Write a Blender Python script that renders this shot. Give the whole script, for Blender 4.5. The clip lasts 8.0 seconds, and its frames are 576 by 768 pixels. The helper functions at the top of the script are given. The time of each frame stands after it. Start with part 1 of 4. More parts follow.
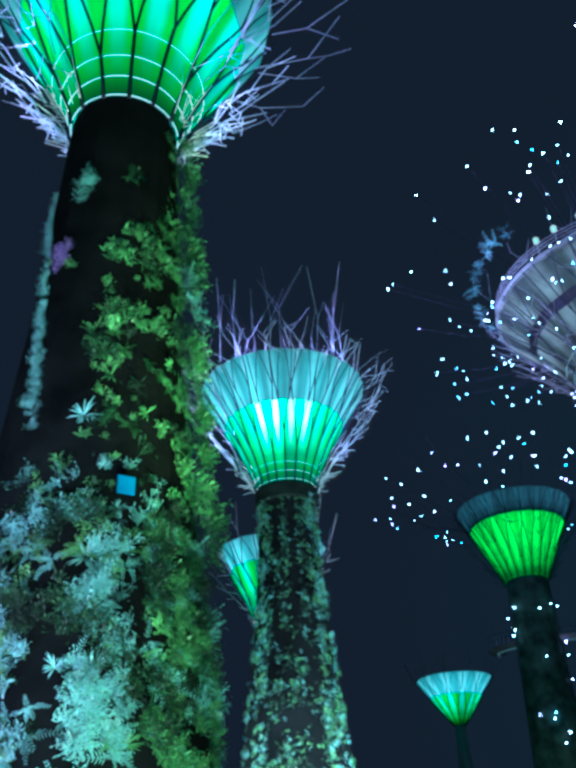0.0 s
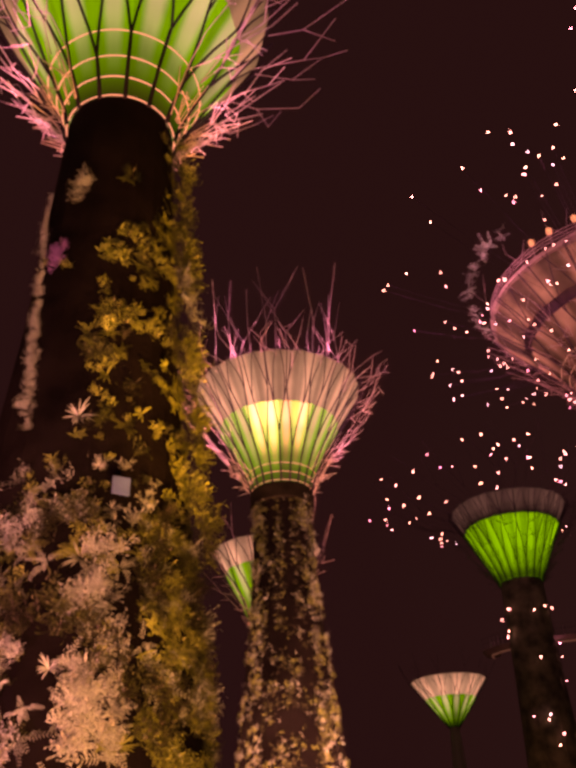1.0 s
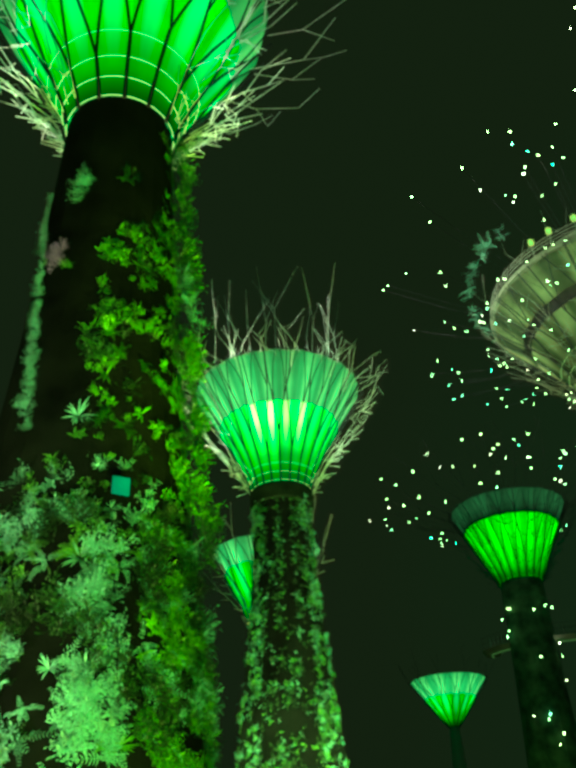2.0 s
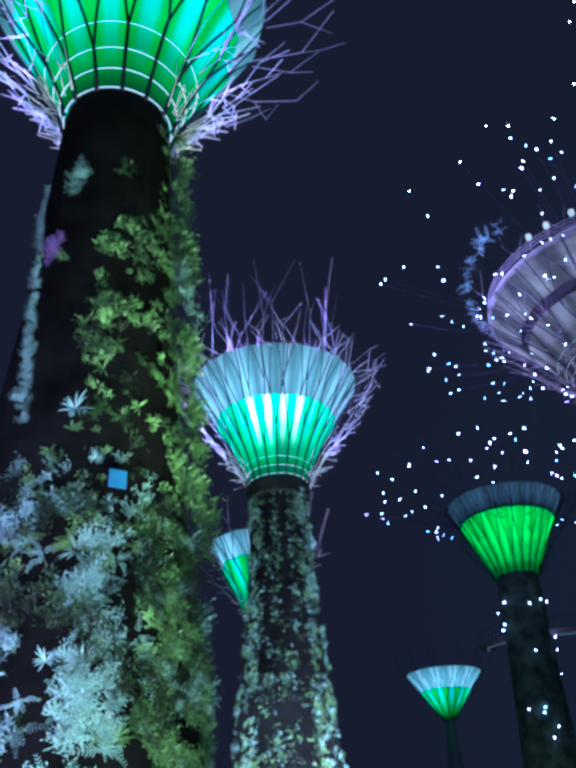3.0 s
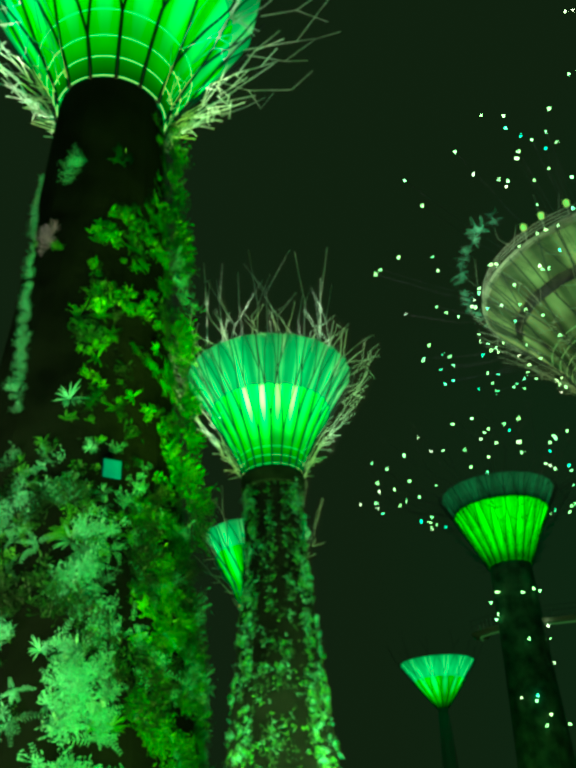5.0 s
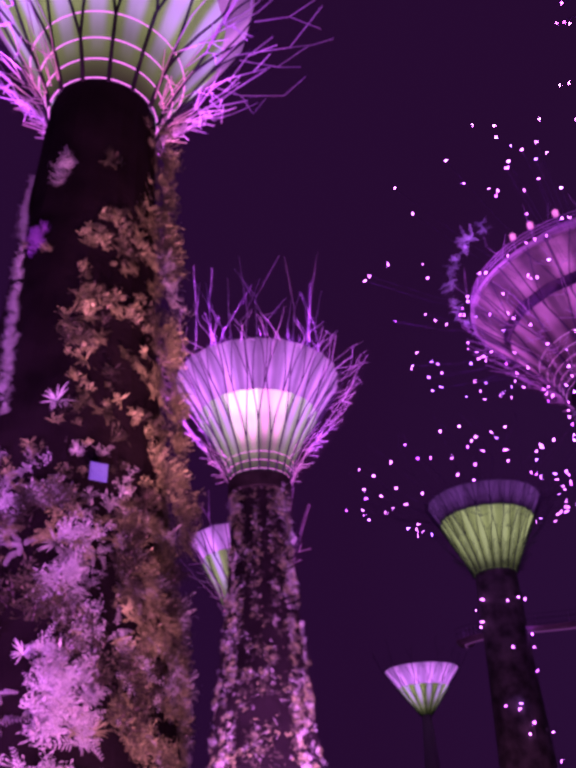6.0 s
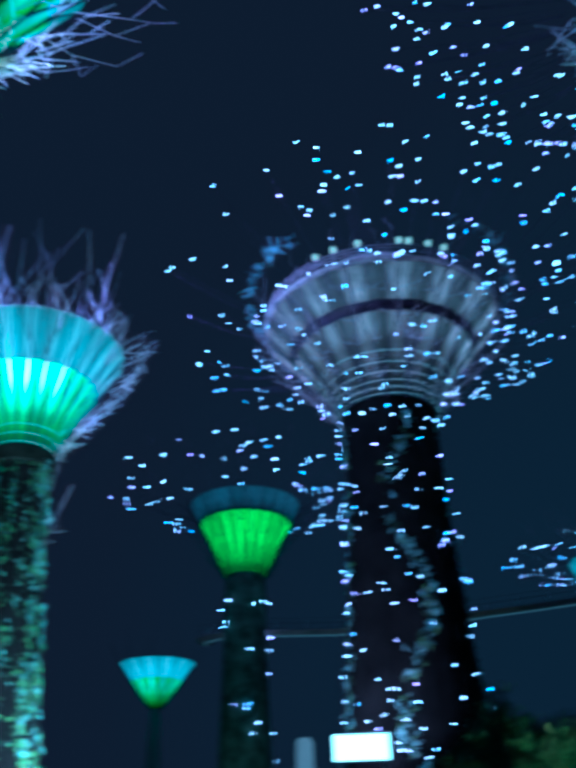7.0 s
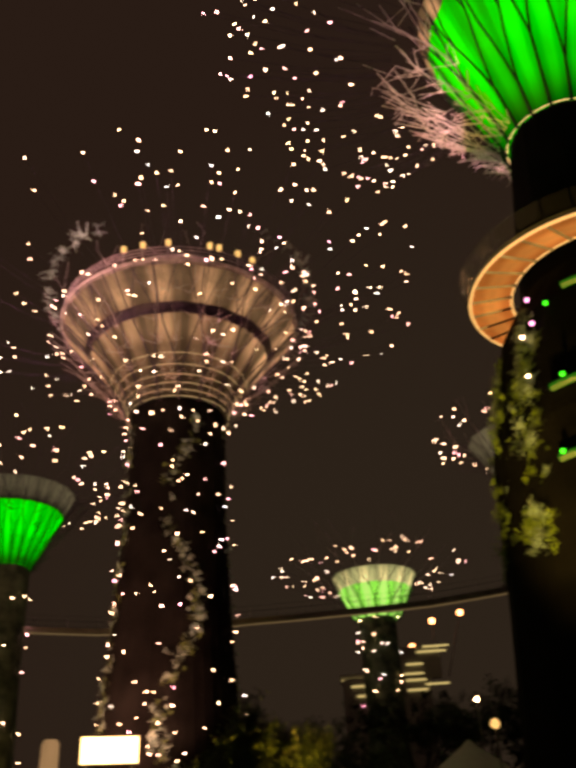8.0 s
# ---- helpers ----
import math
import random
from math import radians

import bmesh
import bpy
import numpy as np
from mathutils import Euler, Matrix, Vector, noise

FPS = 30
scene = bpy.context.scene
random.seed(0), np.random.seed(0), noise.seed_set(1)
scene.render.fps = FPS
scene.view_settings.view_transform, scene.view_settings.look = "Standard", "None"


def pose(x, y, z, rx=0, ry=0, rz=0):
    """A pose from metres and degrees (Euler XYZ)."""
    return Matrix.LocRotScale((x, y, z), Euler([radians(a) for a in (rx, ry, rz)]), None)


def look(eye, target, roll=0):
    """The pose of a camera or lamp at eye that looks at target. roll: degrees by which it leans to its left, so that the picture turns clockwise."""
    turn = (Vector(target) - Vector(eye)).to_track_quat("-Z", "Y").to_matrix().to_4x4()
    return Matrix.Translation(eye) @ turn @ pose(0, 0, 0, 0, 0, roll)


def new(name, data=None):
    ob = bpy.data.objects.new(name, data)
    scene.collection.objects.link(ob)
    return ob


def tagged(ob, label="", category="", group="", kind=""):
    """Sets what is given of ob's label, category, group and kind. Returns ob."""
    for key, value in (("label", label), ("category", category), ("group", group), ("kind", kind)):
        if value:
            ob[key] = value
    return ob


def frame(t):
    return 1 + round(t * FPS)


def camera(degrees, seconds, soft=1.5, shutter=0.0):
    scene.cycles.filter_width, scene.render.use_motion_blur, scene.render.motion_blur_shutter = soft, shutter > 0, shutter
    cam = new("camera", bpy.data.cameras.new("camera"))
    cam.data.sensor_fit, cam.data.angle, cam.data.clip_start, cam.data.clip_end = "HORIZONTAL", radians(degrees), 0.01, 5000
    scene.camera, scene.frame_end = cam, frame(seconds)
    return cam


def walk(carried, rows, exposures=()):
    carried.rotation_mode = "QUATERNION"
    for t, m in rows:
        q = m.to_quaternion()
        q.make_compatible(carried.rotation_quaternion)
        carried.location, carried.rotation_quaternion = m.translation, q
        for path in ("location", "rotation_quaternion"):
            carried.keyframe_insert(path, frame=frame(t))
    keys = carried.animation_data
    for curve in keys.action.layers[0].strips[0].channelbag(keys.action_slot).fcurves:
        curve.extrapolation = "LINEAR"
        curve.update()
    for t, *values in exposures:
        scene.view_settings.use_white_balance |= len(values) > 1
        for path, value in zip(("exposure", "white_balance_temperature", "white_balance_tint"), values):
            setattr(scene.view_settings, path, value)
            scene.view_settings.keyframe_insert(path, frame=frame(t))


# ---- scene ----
cam = camera(38.2, 8.0, soft=4.3, shutter=0.8)
EYE = (0.0, 0.0, 1.6)
TURNS = [
    (0.0, 122.00, 2.20, 0.00), (0.5, 122.00, 2.16, -0.30), (1.0, 122.07, 2.23, -0.36), (1.5, 122.12, 2.28, -0.33),
    (3.0, 121.61, 2.21, -0.63), (3.5, 121.25, 2.30, -0.98), (4.0, 120.92, 2.25, -1.21), (4.5, 120.80, 2.36, -0.94),
    (6.0, 121.24, 2.08, -2.09), (6.5, 120.63, 2.00, -9.59), (6.8, 120.23, 1.41, -15.66), (7.0, 120.32, 1.36, -19.68),
    (7.2, 120.37, 1.31, -23.43), (7.5, 120.39, 1.46, -29.00), (7.8, 120.13, 2.23, -33.56), (8.0, 120.01, 2.42, -35.40)]
# the show cycles through its tints about every 1.4 s: stops, kelvin, tint
BLUE, DEEP = (-0.48, 2620, -64), (-0.72, 2400, -52)
MAGENTA, PURPLE = (-1.25, 6500, 256), (-1.15, 6250, 228)
MAUVE = (-0.82, 5750, 152)
GREEN, ORANGE, RED = (-0.6, 36000, -206), (-0.8, 60000, -95), (-1.12, 24000, 75)
GOLD = (-0.4, 26000, -34)
PALE, WHITE, PINK = (-0.55, 2950, -36), (-0.56, 3850, -26), (-0.72, 6200, 48)
SHOW = [
    (0.0, BLUE), (0.05, BLUE), (0.1, PALE), (0.2, MAGENTA), (0.4, PURPLE), (0.5, WHITE), (0.6, GREEN), (0.8, GREEN), (0.9, ORANGE), (1.0, RED),
    (1.12, RED), (1.2, PINK), (1.3, BLUE), (1.6, BLUE), (1.7, PURPLE), (1.85, PURPLE), (1.95, WHITE), (2.05, GREEN), (2.2, GREEN), (2.3, ORANGE), (2.4, RED), (2.55, RED),
    (2.65, PINK), (2.75, BLUE), (2.9, BLUE), (3.0, PALE), (3.1, PINK), (3.2, MAGENTA), (3.3, MAGENTA), (3.4, WHITE), (3.5, GREEN), (3.62, GREEN), (3.7, ORANGE), (3.8, RED), (3.9, RED), (4.0, PINK),
    (4.1, BLUE), (4.4, BLUE), (4.5, PURPLE), (4.6, MAGENTA), (4.7, PINK), (4.78, WHITE), (4.88, GREEN), (5.05, GREEN), (5.15, ORANGE), (5.25, RED), (5.4, RED), (5.47, PINK), (5.55, BLUE), (5.72, BLUE),
    (5.8, PALE), (5.9, MAGENTA), (6.1, MAGENTA), (6.2, WHITE), (6.3, GREEN), (6.5, GREEN), (6.6, ORANGE), (6.7, RED), (6.8, RED), (6.9, DEEP), (7.2, DEEP),
    (7.3, MAUVE), (7.5, MAUVE), (7.6, PALE), (7.7, GREEN), (7.88, GREEN), (8.0, GOLD)]
walk(cam, [(t, pose(*EYE, rx, ry, rz)) for t, rx, ry, rz in TURNS], [(t, *m) for t, m in SHOW])

# ---- night sky ----
world = bpy.data.worlds.new("night")
scene.world = world
world.use_nodes = True
wn = world.node_tree
bg = wn.nodes["Background"]
tc = wn.nodes.new("ShaderNodeTexCoord")
near = wn.nodes.new("ShaderNodeVectorMath")
near.operation = "DOT_PRODUCT"
near.inputs[1].default_value = (0.69, 0.69, 0.22)
ramp = wn.nodes.new("ShaderNodeValToRGB")
wn.links.new(tc.outputs["Generated"], near.inputs[0])
wn.links.new(near.outputs["Value"], ramp.inputs[0])
# plain night, with the town's glow low in one quarter
ramp.color_ramp.elements[0].position, ramp.color_ramp.elements[0].color = 0.80, (0.0275, 0.0140, 0.0205, 1)
ramp.color_ramp.elements[1].position, ramp.color_ramp.elements[1].color = 1.0, (0.0310, 0.0195, 0.0265, 1)
wn.links.new(ramp.outputs[0], bg.inputs[0])
bg.inputs[1].default_value = 1.0


def spot(name, at, to, watts, degrees, blend, colour, size=0.4):
    data = bpy.data.lights.new(name, "SPOT")
    data.energy, data.color, data.spot_size, data.spot_blend, data.shadow_soft_size = watts, colour, radians(degrees), blend, size
    ob = new(name, data)
    ob.matrix_world = look(at, to)
    return ob


def polar(az, d, z=0.0):
    a = radians(az)
    return Vector((d * math.sin(a), d * math.cos(a), z))


# the show's lamps are set to rose and amber tones
ROSE, AMBER, LILAC, VIOLET = (0.90, 0.44, 0.38), (0.80, 0.43, 0.15), (0.75, 0.25, 0.45), (0.85, 0.33, 0.70)
# floodlights on the ground, aimed up the planted trunks
spot("floodlight", polar(-22, 7.0, 0.4), polar(-13.8, 20.2, 6.0), 21000, 44, 0.7, ROSE)
spot("floodlight", polar(3, 11.0, 0.4), polar(-8, 21.5, 12), 20000, 80, 0.8, AMBER)
spot("floodlight", polar(-40, 16.0, 0.4), polar(-19, 22.0, 9), 20000, 60, 0.8, LILAC)
spot("floodlight", polar(-13, 8.0, 0.4), polar(-13.2, 21.8, 18), 10000, 28, 0.8, ROSE)
spot("floodlight", polar(5, 15.0, 0.4), polar(-8.2, 22.8, 18.5), 108000, 26, 0.8, AMBER)
spot("floodlight", polar(-48, 12.0, 0.4), polar(-19, 23.0, 19), 48000, 34, 0.8, ROSE)
spot("floodlight", polar(11, 44.0, 0.4), polar(3.0, 52.0, 13), 150000, 70, 0.7, ROSE)
spot("floodlight", polar(-9, 46.0, 0.4), polar(-1.2, 52.0, 14), 95000, 70, 0.7, ROSE)
spot("floodlight", polar(18, 46.0, 0.4), polar(26, 55.0, 16), 90000, 60, 0.7, (1.0, 0.38, 0.45))
spot("floodlight", polar(39, 44.0, 0.4), polar(31, 55.5, 15), 16000, 60, 0.7, AMBER)
spot("floodlight", polar(49, 18.0, 0.4), polar(54.2, 24.0, 13.5), 34000, 36, 1.0, (1.0, 0.55, 0.25))
spot("floodlight", polar(14.5, 70.0, 0.4), polar(16.8, 82.0, 16), 3500, 60, 0.7, ROSE)
spot("floodlight", polar(36, 45.0, 0.3), polar(33.5, 49.0, 7), 450, 70, 0.7, AMBER)
# lamps under the crowns, turned outwards and up
for az, d, z, out, watts in ((-13.7, 24.0, 28.0, 4.6, 3000), (0.9, 53.6, 26.8, 4.6, 4200), (28.2, 59.5, 33.5, 7.0, 1200), (62.0, 28.0, 28.0, 4.6, 1700)):
    c = polar(az, d, z)
    for turn_by in (-2.3, -1.4, -0.5, 0.5, 1.4, 2.3):
        a = math.atan2(-c.y, -c.x) + turn_by
        way = Vector((math.cos(a), math.sin(a), 0))
        spot("crown_lamp", c + way * out, c + way * (out + 3) + Vector((0, 0, 3.4)), watts * (0.5 if abs(turn_by) < 1 else 1.0), 150, 0.6, VIOLET, 0.25)

# lamps inside the cups that light the rods above the rim
for az, d, z, watts in ((-13.5, 24.0, 36.0, 5000), (0.9, 53.6, 34.0, 65000), (62.0, 28.0, 35.2, 1800)):
    spot("crown_lamp", polar(az, d, z), polar(az, d, z + 5), watts, 168, 0.3, VIOLET, 0.25)


# ---- materials ----
def nodes_of(name):
    m = bpy.data.materials.new(name)
    m.use_nodes = True
    return m, m.node_tree.nodes, m.node_tree.links, m.node_tree.nodes["Principled BSDF"]


def surface(name, dark, light, scale, rough, metal=0.0, bump=0.2, bump_scale=8.0, per_object=False, gloss=0.5):
    m, n, l, p = nodes_of(name)
    co = n.new("ShaderNodeTexCoord")
    a, b, mix = n.new("ShaderNodeTexNoise"), n.new("ShaderNodeTexNoise"), n.new("ShaderNodeValToRGB")
    a.inputs["Scale"].default_value, a.inputs["Detail"].default_value = scale, 6
    b.inputs["Scale"].default_value, b.inputs["Detail"].default_value = scale * bump_scale, 4
    l.new(co.outputs["Object"], a.inputs["Vector"])
    l.new(co.outputs["Object"], b.inputs["Vector"])
    mix.color_ramp.elements[0].position, mix.color_ramp.elements[0].color = 0.3, (*dark, 1)
    mix.color_ramp.elements[1].position, mix.color_ramp.elements[1].color = 0.7, (*light, 1)
    if per_object:
        info, add = n.new("ShaderNodeObjectInfo"), n.new("ShaderNodeMath")
        geo, add2 = n.new("ShaderNodeNewGeometry"), n.new("ShaderNodeMath")
        add.operation, add2.operation = "MULTIPLY_ADD", "MULTIPLY_ADD"
        add.inputs[1].default_value = 0.35
        add2.inputs[1].default_value = 0.5
        l.new(info.outputs["Random"], add.inputs[0])
        l.new(a.outputs["Fac"], add.inputs[2])
        l.new(geo.outputs["Random Per Island"], add2.inputs[0])
        l.new(add.outputs[0], add2.inputs[2])
        sub = n.new("ShaderNodeMath")
        sub.operation = "SUBTRACT"
        sub.inputs[1].default_value = 0.4
        l.new(add2.outputs[0], sub.inputs[0])
        l.new(sub.outputs[0], mix.inputs[0])
    else:
        l.new(a.outputs["Fac"], mix.inputs[0])
    l.new(mix.outputs[0], p.inputs["Base Color"])
    bm = n.new("ShaderNodeBump")
    bm.inputs["Strength"].default_value, bm.inputs["Distance"].default_value = bump, 0.05
    l.new(b.outputs["Fac"], bm.inputs["Height"])
    l.new(bm.outputs[0], p.inputs["Normal"])
    p.inputs["Roughness"].default_value, p.inputs["Metallic"].default_value = rough, metal
    p.inputs["Specular IOR Level"].default_value = gloss
    return m


def glow(name, colour, strength, vary=0.0):
    m, n, l, p = nodes_of(name)
    p.inputs["Base Color"].default_value = (0.03, 0.03, 0.03, 1)
    p.inputs["Emission Color"].default_value = (*colour, 1)
    p.inputs["Emission Strength"].default_value = strength
    if vary:
        info, r = n.new("ShaderNodeObjectInfo"), n.new("ShaderNodeValToRGB")
        geo, both, wrap = n.new("ShaderNodeNewGeometry"), n.new("ShaderNodeMath"), n.new("ShaderNodeMath")
        wrap.operation = "FRACT"
        l.new(info.outputs["Random"], both.inputs[0])
        l.new(geo.outputs["Random Per Island"], both.inputs[1])
        l.new(both.outputs[0], wrap.inputs[0])
        l.new(wrap.outputs[0], r.inputs[0])
        e = r.color_ramp.elements
        e[0].position, e[0].color = 0.0, (0.70, 0.60, 1.2, 1)
        e[1].position, e[1].color = 1.0, (1.0, 0.30, 0.95, 1)
        q = r.color_ramp.elements.new(0.3)
        q.color = (1.1, 0.60, 0.78, 1)
        q = r.color_ramp.elements.new(0.75)
        q.color = (1.1, 0.58, 0.66, 1)
        l.new(r.outputs[0], p.inputs["Emission Color"])
    return m


def membrane(name, edge, middle, strength, hot=0.0, rise=(0.12, 0.55, 0.9, 0.9, 0.75), foot=None, mottle=0.45):
    """Fabric that emits as if backlit: u runs across a panel, v up it; the lamps' bright middle is painted in."""
    m, n, l, p = nodes_of(name)
    uv, sx = n.new("ShaderNodeUVMap"), n.new("ShaderNodeSeparateXYZ")
    l.new(uv.outputs[0], sx.inputs[0])
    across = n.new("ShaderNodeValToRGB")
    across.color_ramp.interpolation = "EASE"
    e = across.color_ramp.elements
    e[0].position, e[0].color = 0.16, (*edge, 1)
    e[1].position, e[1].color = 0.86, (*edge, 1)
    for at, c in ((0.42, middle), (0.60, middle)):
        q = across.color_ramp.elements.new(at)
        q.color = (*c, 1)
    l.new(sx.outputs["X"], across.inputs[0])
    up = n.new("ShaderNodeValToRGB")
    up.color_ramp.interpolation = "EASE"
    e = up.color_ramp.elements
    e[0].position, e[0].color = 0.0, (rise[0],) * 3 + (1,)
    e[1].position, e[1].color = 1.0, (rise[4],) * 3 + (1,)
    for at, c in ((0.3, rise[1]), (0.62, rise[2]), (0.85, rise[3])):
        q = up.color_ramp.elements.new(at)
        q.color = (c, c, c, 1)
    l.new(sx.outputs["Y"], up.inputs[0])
    no = n.new("ShaderNodeTexNoise")
    no.inputs["Scale"].default_value, no.inputs["Detail"].default_value = 1.3, 5
    mul, mul2 = n.new("ShaderNodeMath"), n.new("ShaderNodeMath")
    mul.operation, mul2.operation = "MULTIPLY", "MULTIPLY"
    wide = n.new("ShaderNodeMapRange")
    wide.inputs["To Min"].default_value, wide.inputs["To Max"].default_value = (1 - mottle) * strength, (1 + mottle) * strength
    l.new(no.outputs["Fac"], wide.inputs[0])
    l.new(up.outputs[0], mul.inputs[0])
    l.new(wide.outputs[0], mul.inputs[1])
    info, mr = n.new("ShaderNodeObjectInfo"), n.new("ShaderNodeMapRange")
    mr.inputs["To Min"].default_value, mr.inputs["To Max"].default_value = 0.75, 1.25 + hot
    l.new(info.outputs["Random"], mr.inputs[0])
    l.new(mul.outputs[0], mul2.inputs[0])
    l.new(mr.outputs[0], mul2.inputs[1])
    p.inputs["Base Color"].default_value = (0.02, 0.02, 0.02, 1)
    p.inputs["Specular IOR Level"].default_value = 0.05
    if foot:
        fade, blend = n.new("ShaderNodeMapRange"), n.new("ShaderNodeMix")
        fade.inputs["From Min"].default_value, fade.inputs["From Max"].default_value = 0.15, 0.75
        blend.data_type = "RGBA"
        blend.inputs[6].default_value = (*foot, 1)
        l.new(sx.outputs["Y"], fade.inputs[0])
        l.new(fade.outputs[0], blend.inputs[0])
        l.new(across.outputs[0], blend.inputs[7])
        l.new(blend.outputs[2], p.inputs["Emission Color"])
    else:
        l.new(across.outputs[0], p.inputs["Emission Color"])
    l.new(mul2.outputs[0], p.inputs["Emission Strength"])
    p.inputs["Roughness"].default_value = 0.6
    return m


STEEL = surface("painted_steel", (0.20, 0.17, 0.22), (0.42, 0.38, 0.44), 1.5, 0.45, 0.2, 0.1)
# steel with shade put into its colour, for backlit ribs and rods that should vanish
DARK_STEEL = surface("shaded_violet_steel", (0.012, 0.008, 0.02), (0.04, 0.028, 0.06), 1.5, 0.5, 0.0, 0.1, gloss=0.2)
# lightened in colour so far trunks don't stand black against the sky
FAR_TRUNK = surface("lightened_planted_trunk", (0.03, 0.045, 0.03), (0.14, 0.18, 0.12), 0.9, 0.9, 0.0, 0.6, gloss=0.1)
# SHADED_CORE and CORE are near black: the trunks' unlit look is in the colour
SHADED_CORE = surface("shaded_core_tone", (0.003, 0.004, 0.003), (0.016, 0.018, 0.015), 0.9, 0.9, 0.0, 0.5, gloss=0.05)
TWIG = surface("pale_steel_rod", (0.55, 0.52, 0.62), (0.8, 0.78, 0.86), 2.0, 0.4, 0.1, 0.1)
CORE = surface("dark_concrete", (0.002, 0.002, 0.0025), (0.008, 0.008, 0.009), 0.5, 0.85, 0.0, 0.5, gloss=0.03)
LEAF = surface("leaf", (0.018, 0.034, 0.012), (0.23, 0.36, 0.12), 1.5, 0.36, 0.0, 0.3, 6.0, True)
# pale leaf; part of the cool lamplight on it is in its colour
PALE_LEAF = surface("pale_lit_leaf", (0.028, 0.042, 0.042), (0.34, 0.50, 0.50), 1.5, 0.36, 0.0, 0.3, 6.0, True)
RED_LEAF = surface("violet_flower", (0.05, 0.03, 0.14), (0.24, 0.14, 0.52), 1.5, 0.45, 0.0, 0.3, 6.0, True)
# LEAF again with shade put into the colour, for dim growth
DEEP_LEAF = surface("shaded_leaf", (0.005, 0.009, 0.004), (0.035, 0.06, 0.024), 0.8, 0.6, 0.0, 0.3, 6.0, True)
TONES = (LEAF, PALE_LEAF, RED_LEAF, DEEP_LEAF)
BARK = surface("bark", (0.03, 0.022, 0.016), (0.09, 0.07, 0.05), 3.0, 0.9, 0.0, 0.6)
GRASS = surface("lawn", (0.015, 0.025, 0.01), (0.05, 0.075, 0.03), 0.4, 0.95, 0.0, 0.6, 40.0)
PAVE = surface("deck_metal", (0.16, 0.15, 0.15), (0.3, 0.29, 0.28), 0.8, 0.5, 0.3, 0.2)
WALL = surface("tower_cladding", (0.35, 0.34, 0.33), (0.5, 0.48, 0.46), 0.15, 0.6, 0.0, 0.1)
# steel hoops; the light on them is put in as emission
HOOP_DIM = glow("dim_hoop", (1.0, 0.68, 0.66), 1.0)
HOOP = glow("lit_hoop", (1.0, 0.56, 0.52), 1.9)
BULB = glow("fairy_bulb", (1.0, 0.64, 0.64), 42.0, 0.3)
# the v ramps and foot colours paint how lamplight spreads up each cup
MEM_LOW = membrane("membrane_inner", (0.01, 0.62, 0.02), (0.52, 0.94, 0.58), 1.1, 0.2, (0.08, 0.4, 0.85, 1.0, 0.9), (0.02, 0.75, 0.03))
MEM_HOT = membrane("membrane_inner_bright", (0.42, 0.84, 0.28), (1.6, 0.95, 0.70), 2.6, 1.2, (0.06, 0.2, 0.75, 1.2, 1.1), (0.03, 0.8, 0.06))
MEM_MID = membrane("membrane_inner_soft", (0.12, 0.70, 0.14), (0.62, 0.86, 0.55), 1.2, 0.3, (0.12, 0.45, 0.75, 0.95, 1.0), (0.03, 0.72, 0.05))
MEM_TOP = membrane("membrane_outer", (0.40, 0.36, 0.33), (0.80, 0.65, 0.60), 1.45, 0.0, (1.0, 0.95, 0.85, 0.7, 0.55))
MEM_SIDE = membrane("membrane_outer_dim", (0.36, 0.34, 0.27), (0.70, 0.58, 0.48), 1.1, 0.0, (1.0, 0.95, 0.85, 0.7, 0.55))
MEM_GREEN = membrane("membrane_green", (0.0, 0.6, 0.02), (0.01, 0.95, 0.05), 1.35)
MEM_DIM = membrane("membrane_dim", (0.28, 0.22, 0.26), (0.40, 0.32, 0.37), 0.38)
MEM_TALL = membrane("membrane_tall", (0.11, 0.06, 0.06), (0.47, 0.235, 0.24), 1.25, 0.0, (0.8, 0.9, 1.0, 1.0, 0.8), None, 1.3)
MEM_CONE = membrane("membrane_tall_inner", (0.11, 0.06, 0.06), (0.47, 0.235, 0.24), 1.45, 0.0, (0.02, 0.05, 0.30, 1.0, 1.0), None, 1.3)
MEM_FAR = membrane("membrane_far", (0.30, 0.8, 0.22), (0.55, 0.95, 0.45), 1.2, 0.0, (0.6, 0.9, 1.1, 1.1, 1.0))
WARM = glow("warm_lantern", (1.0, 0.55, 0.40), 1.6)
SCREEN = glow("lit_screen", (1.0, 0.62, 0.5), 9.0)
WINDOW = glow("lit_window", (1.0, 0.72, 0.6), 0.8)
BEACON = glow("red_beacon", (1.0, 0.35, 0.3), 12.0)
# platform underside; the orange light on it is put in as emission
SOFFIT_GLOW = membrane("deck_underside", (0.80, 0.20, 0.10), (1.0, 0.31, 0.16), 0.8)


# ---- mesh helpers ----
def mesh_ob(name, verts, faces, material, parent=None, label="", uvs=None, smooth=False):
    me = bpy.data.meshes.new(name)
    me.from_pydata([tuple(v) for v in verts], [], faces)
    if uvs is not None:
        layer = me.uv_layers.new(name="UVMap")
        flat = [c for f in faces for i in f for c in uvs[i]]
        layer.data.foreach_set("uv", flat)
    if smooth:
        me.polygons.foreach_set("use_smooth", [True] * len(me.polygons))
    me.materials.append(material)
    ob = new(name, me)
    if parent is not None:
        ob.parent = parent
    if label:
        tagged(ob, label)
    return ob


def share(name, me, m, parent):
    ob = new(name, me)
    ob.parent = parent
    ob.matrix_local = m
    return ob


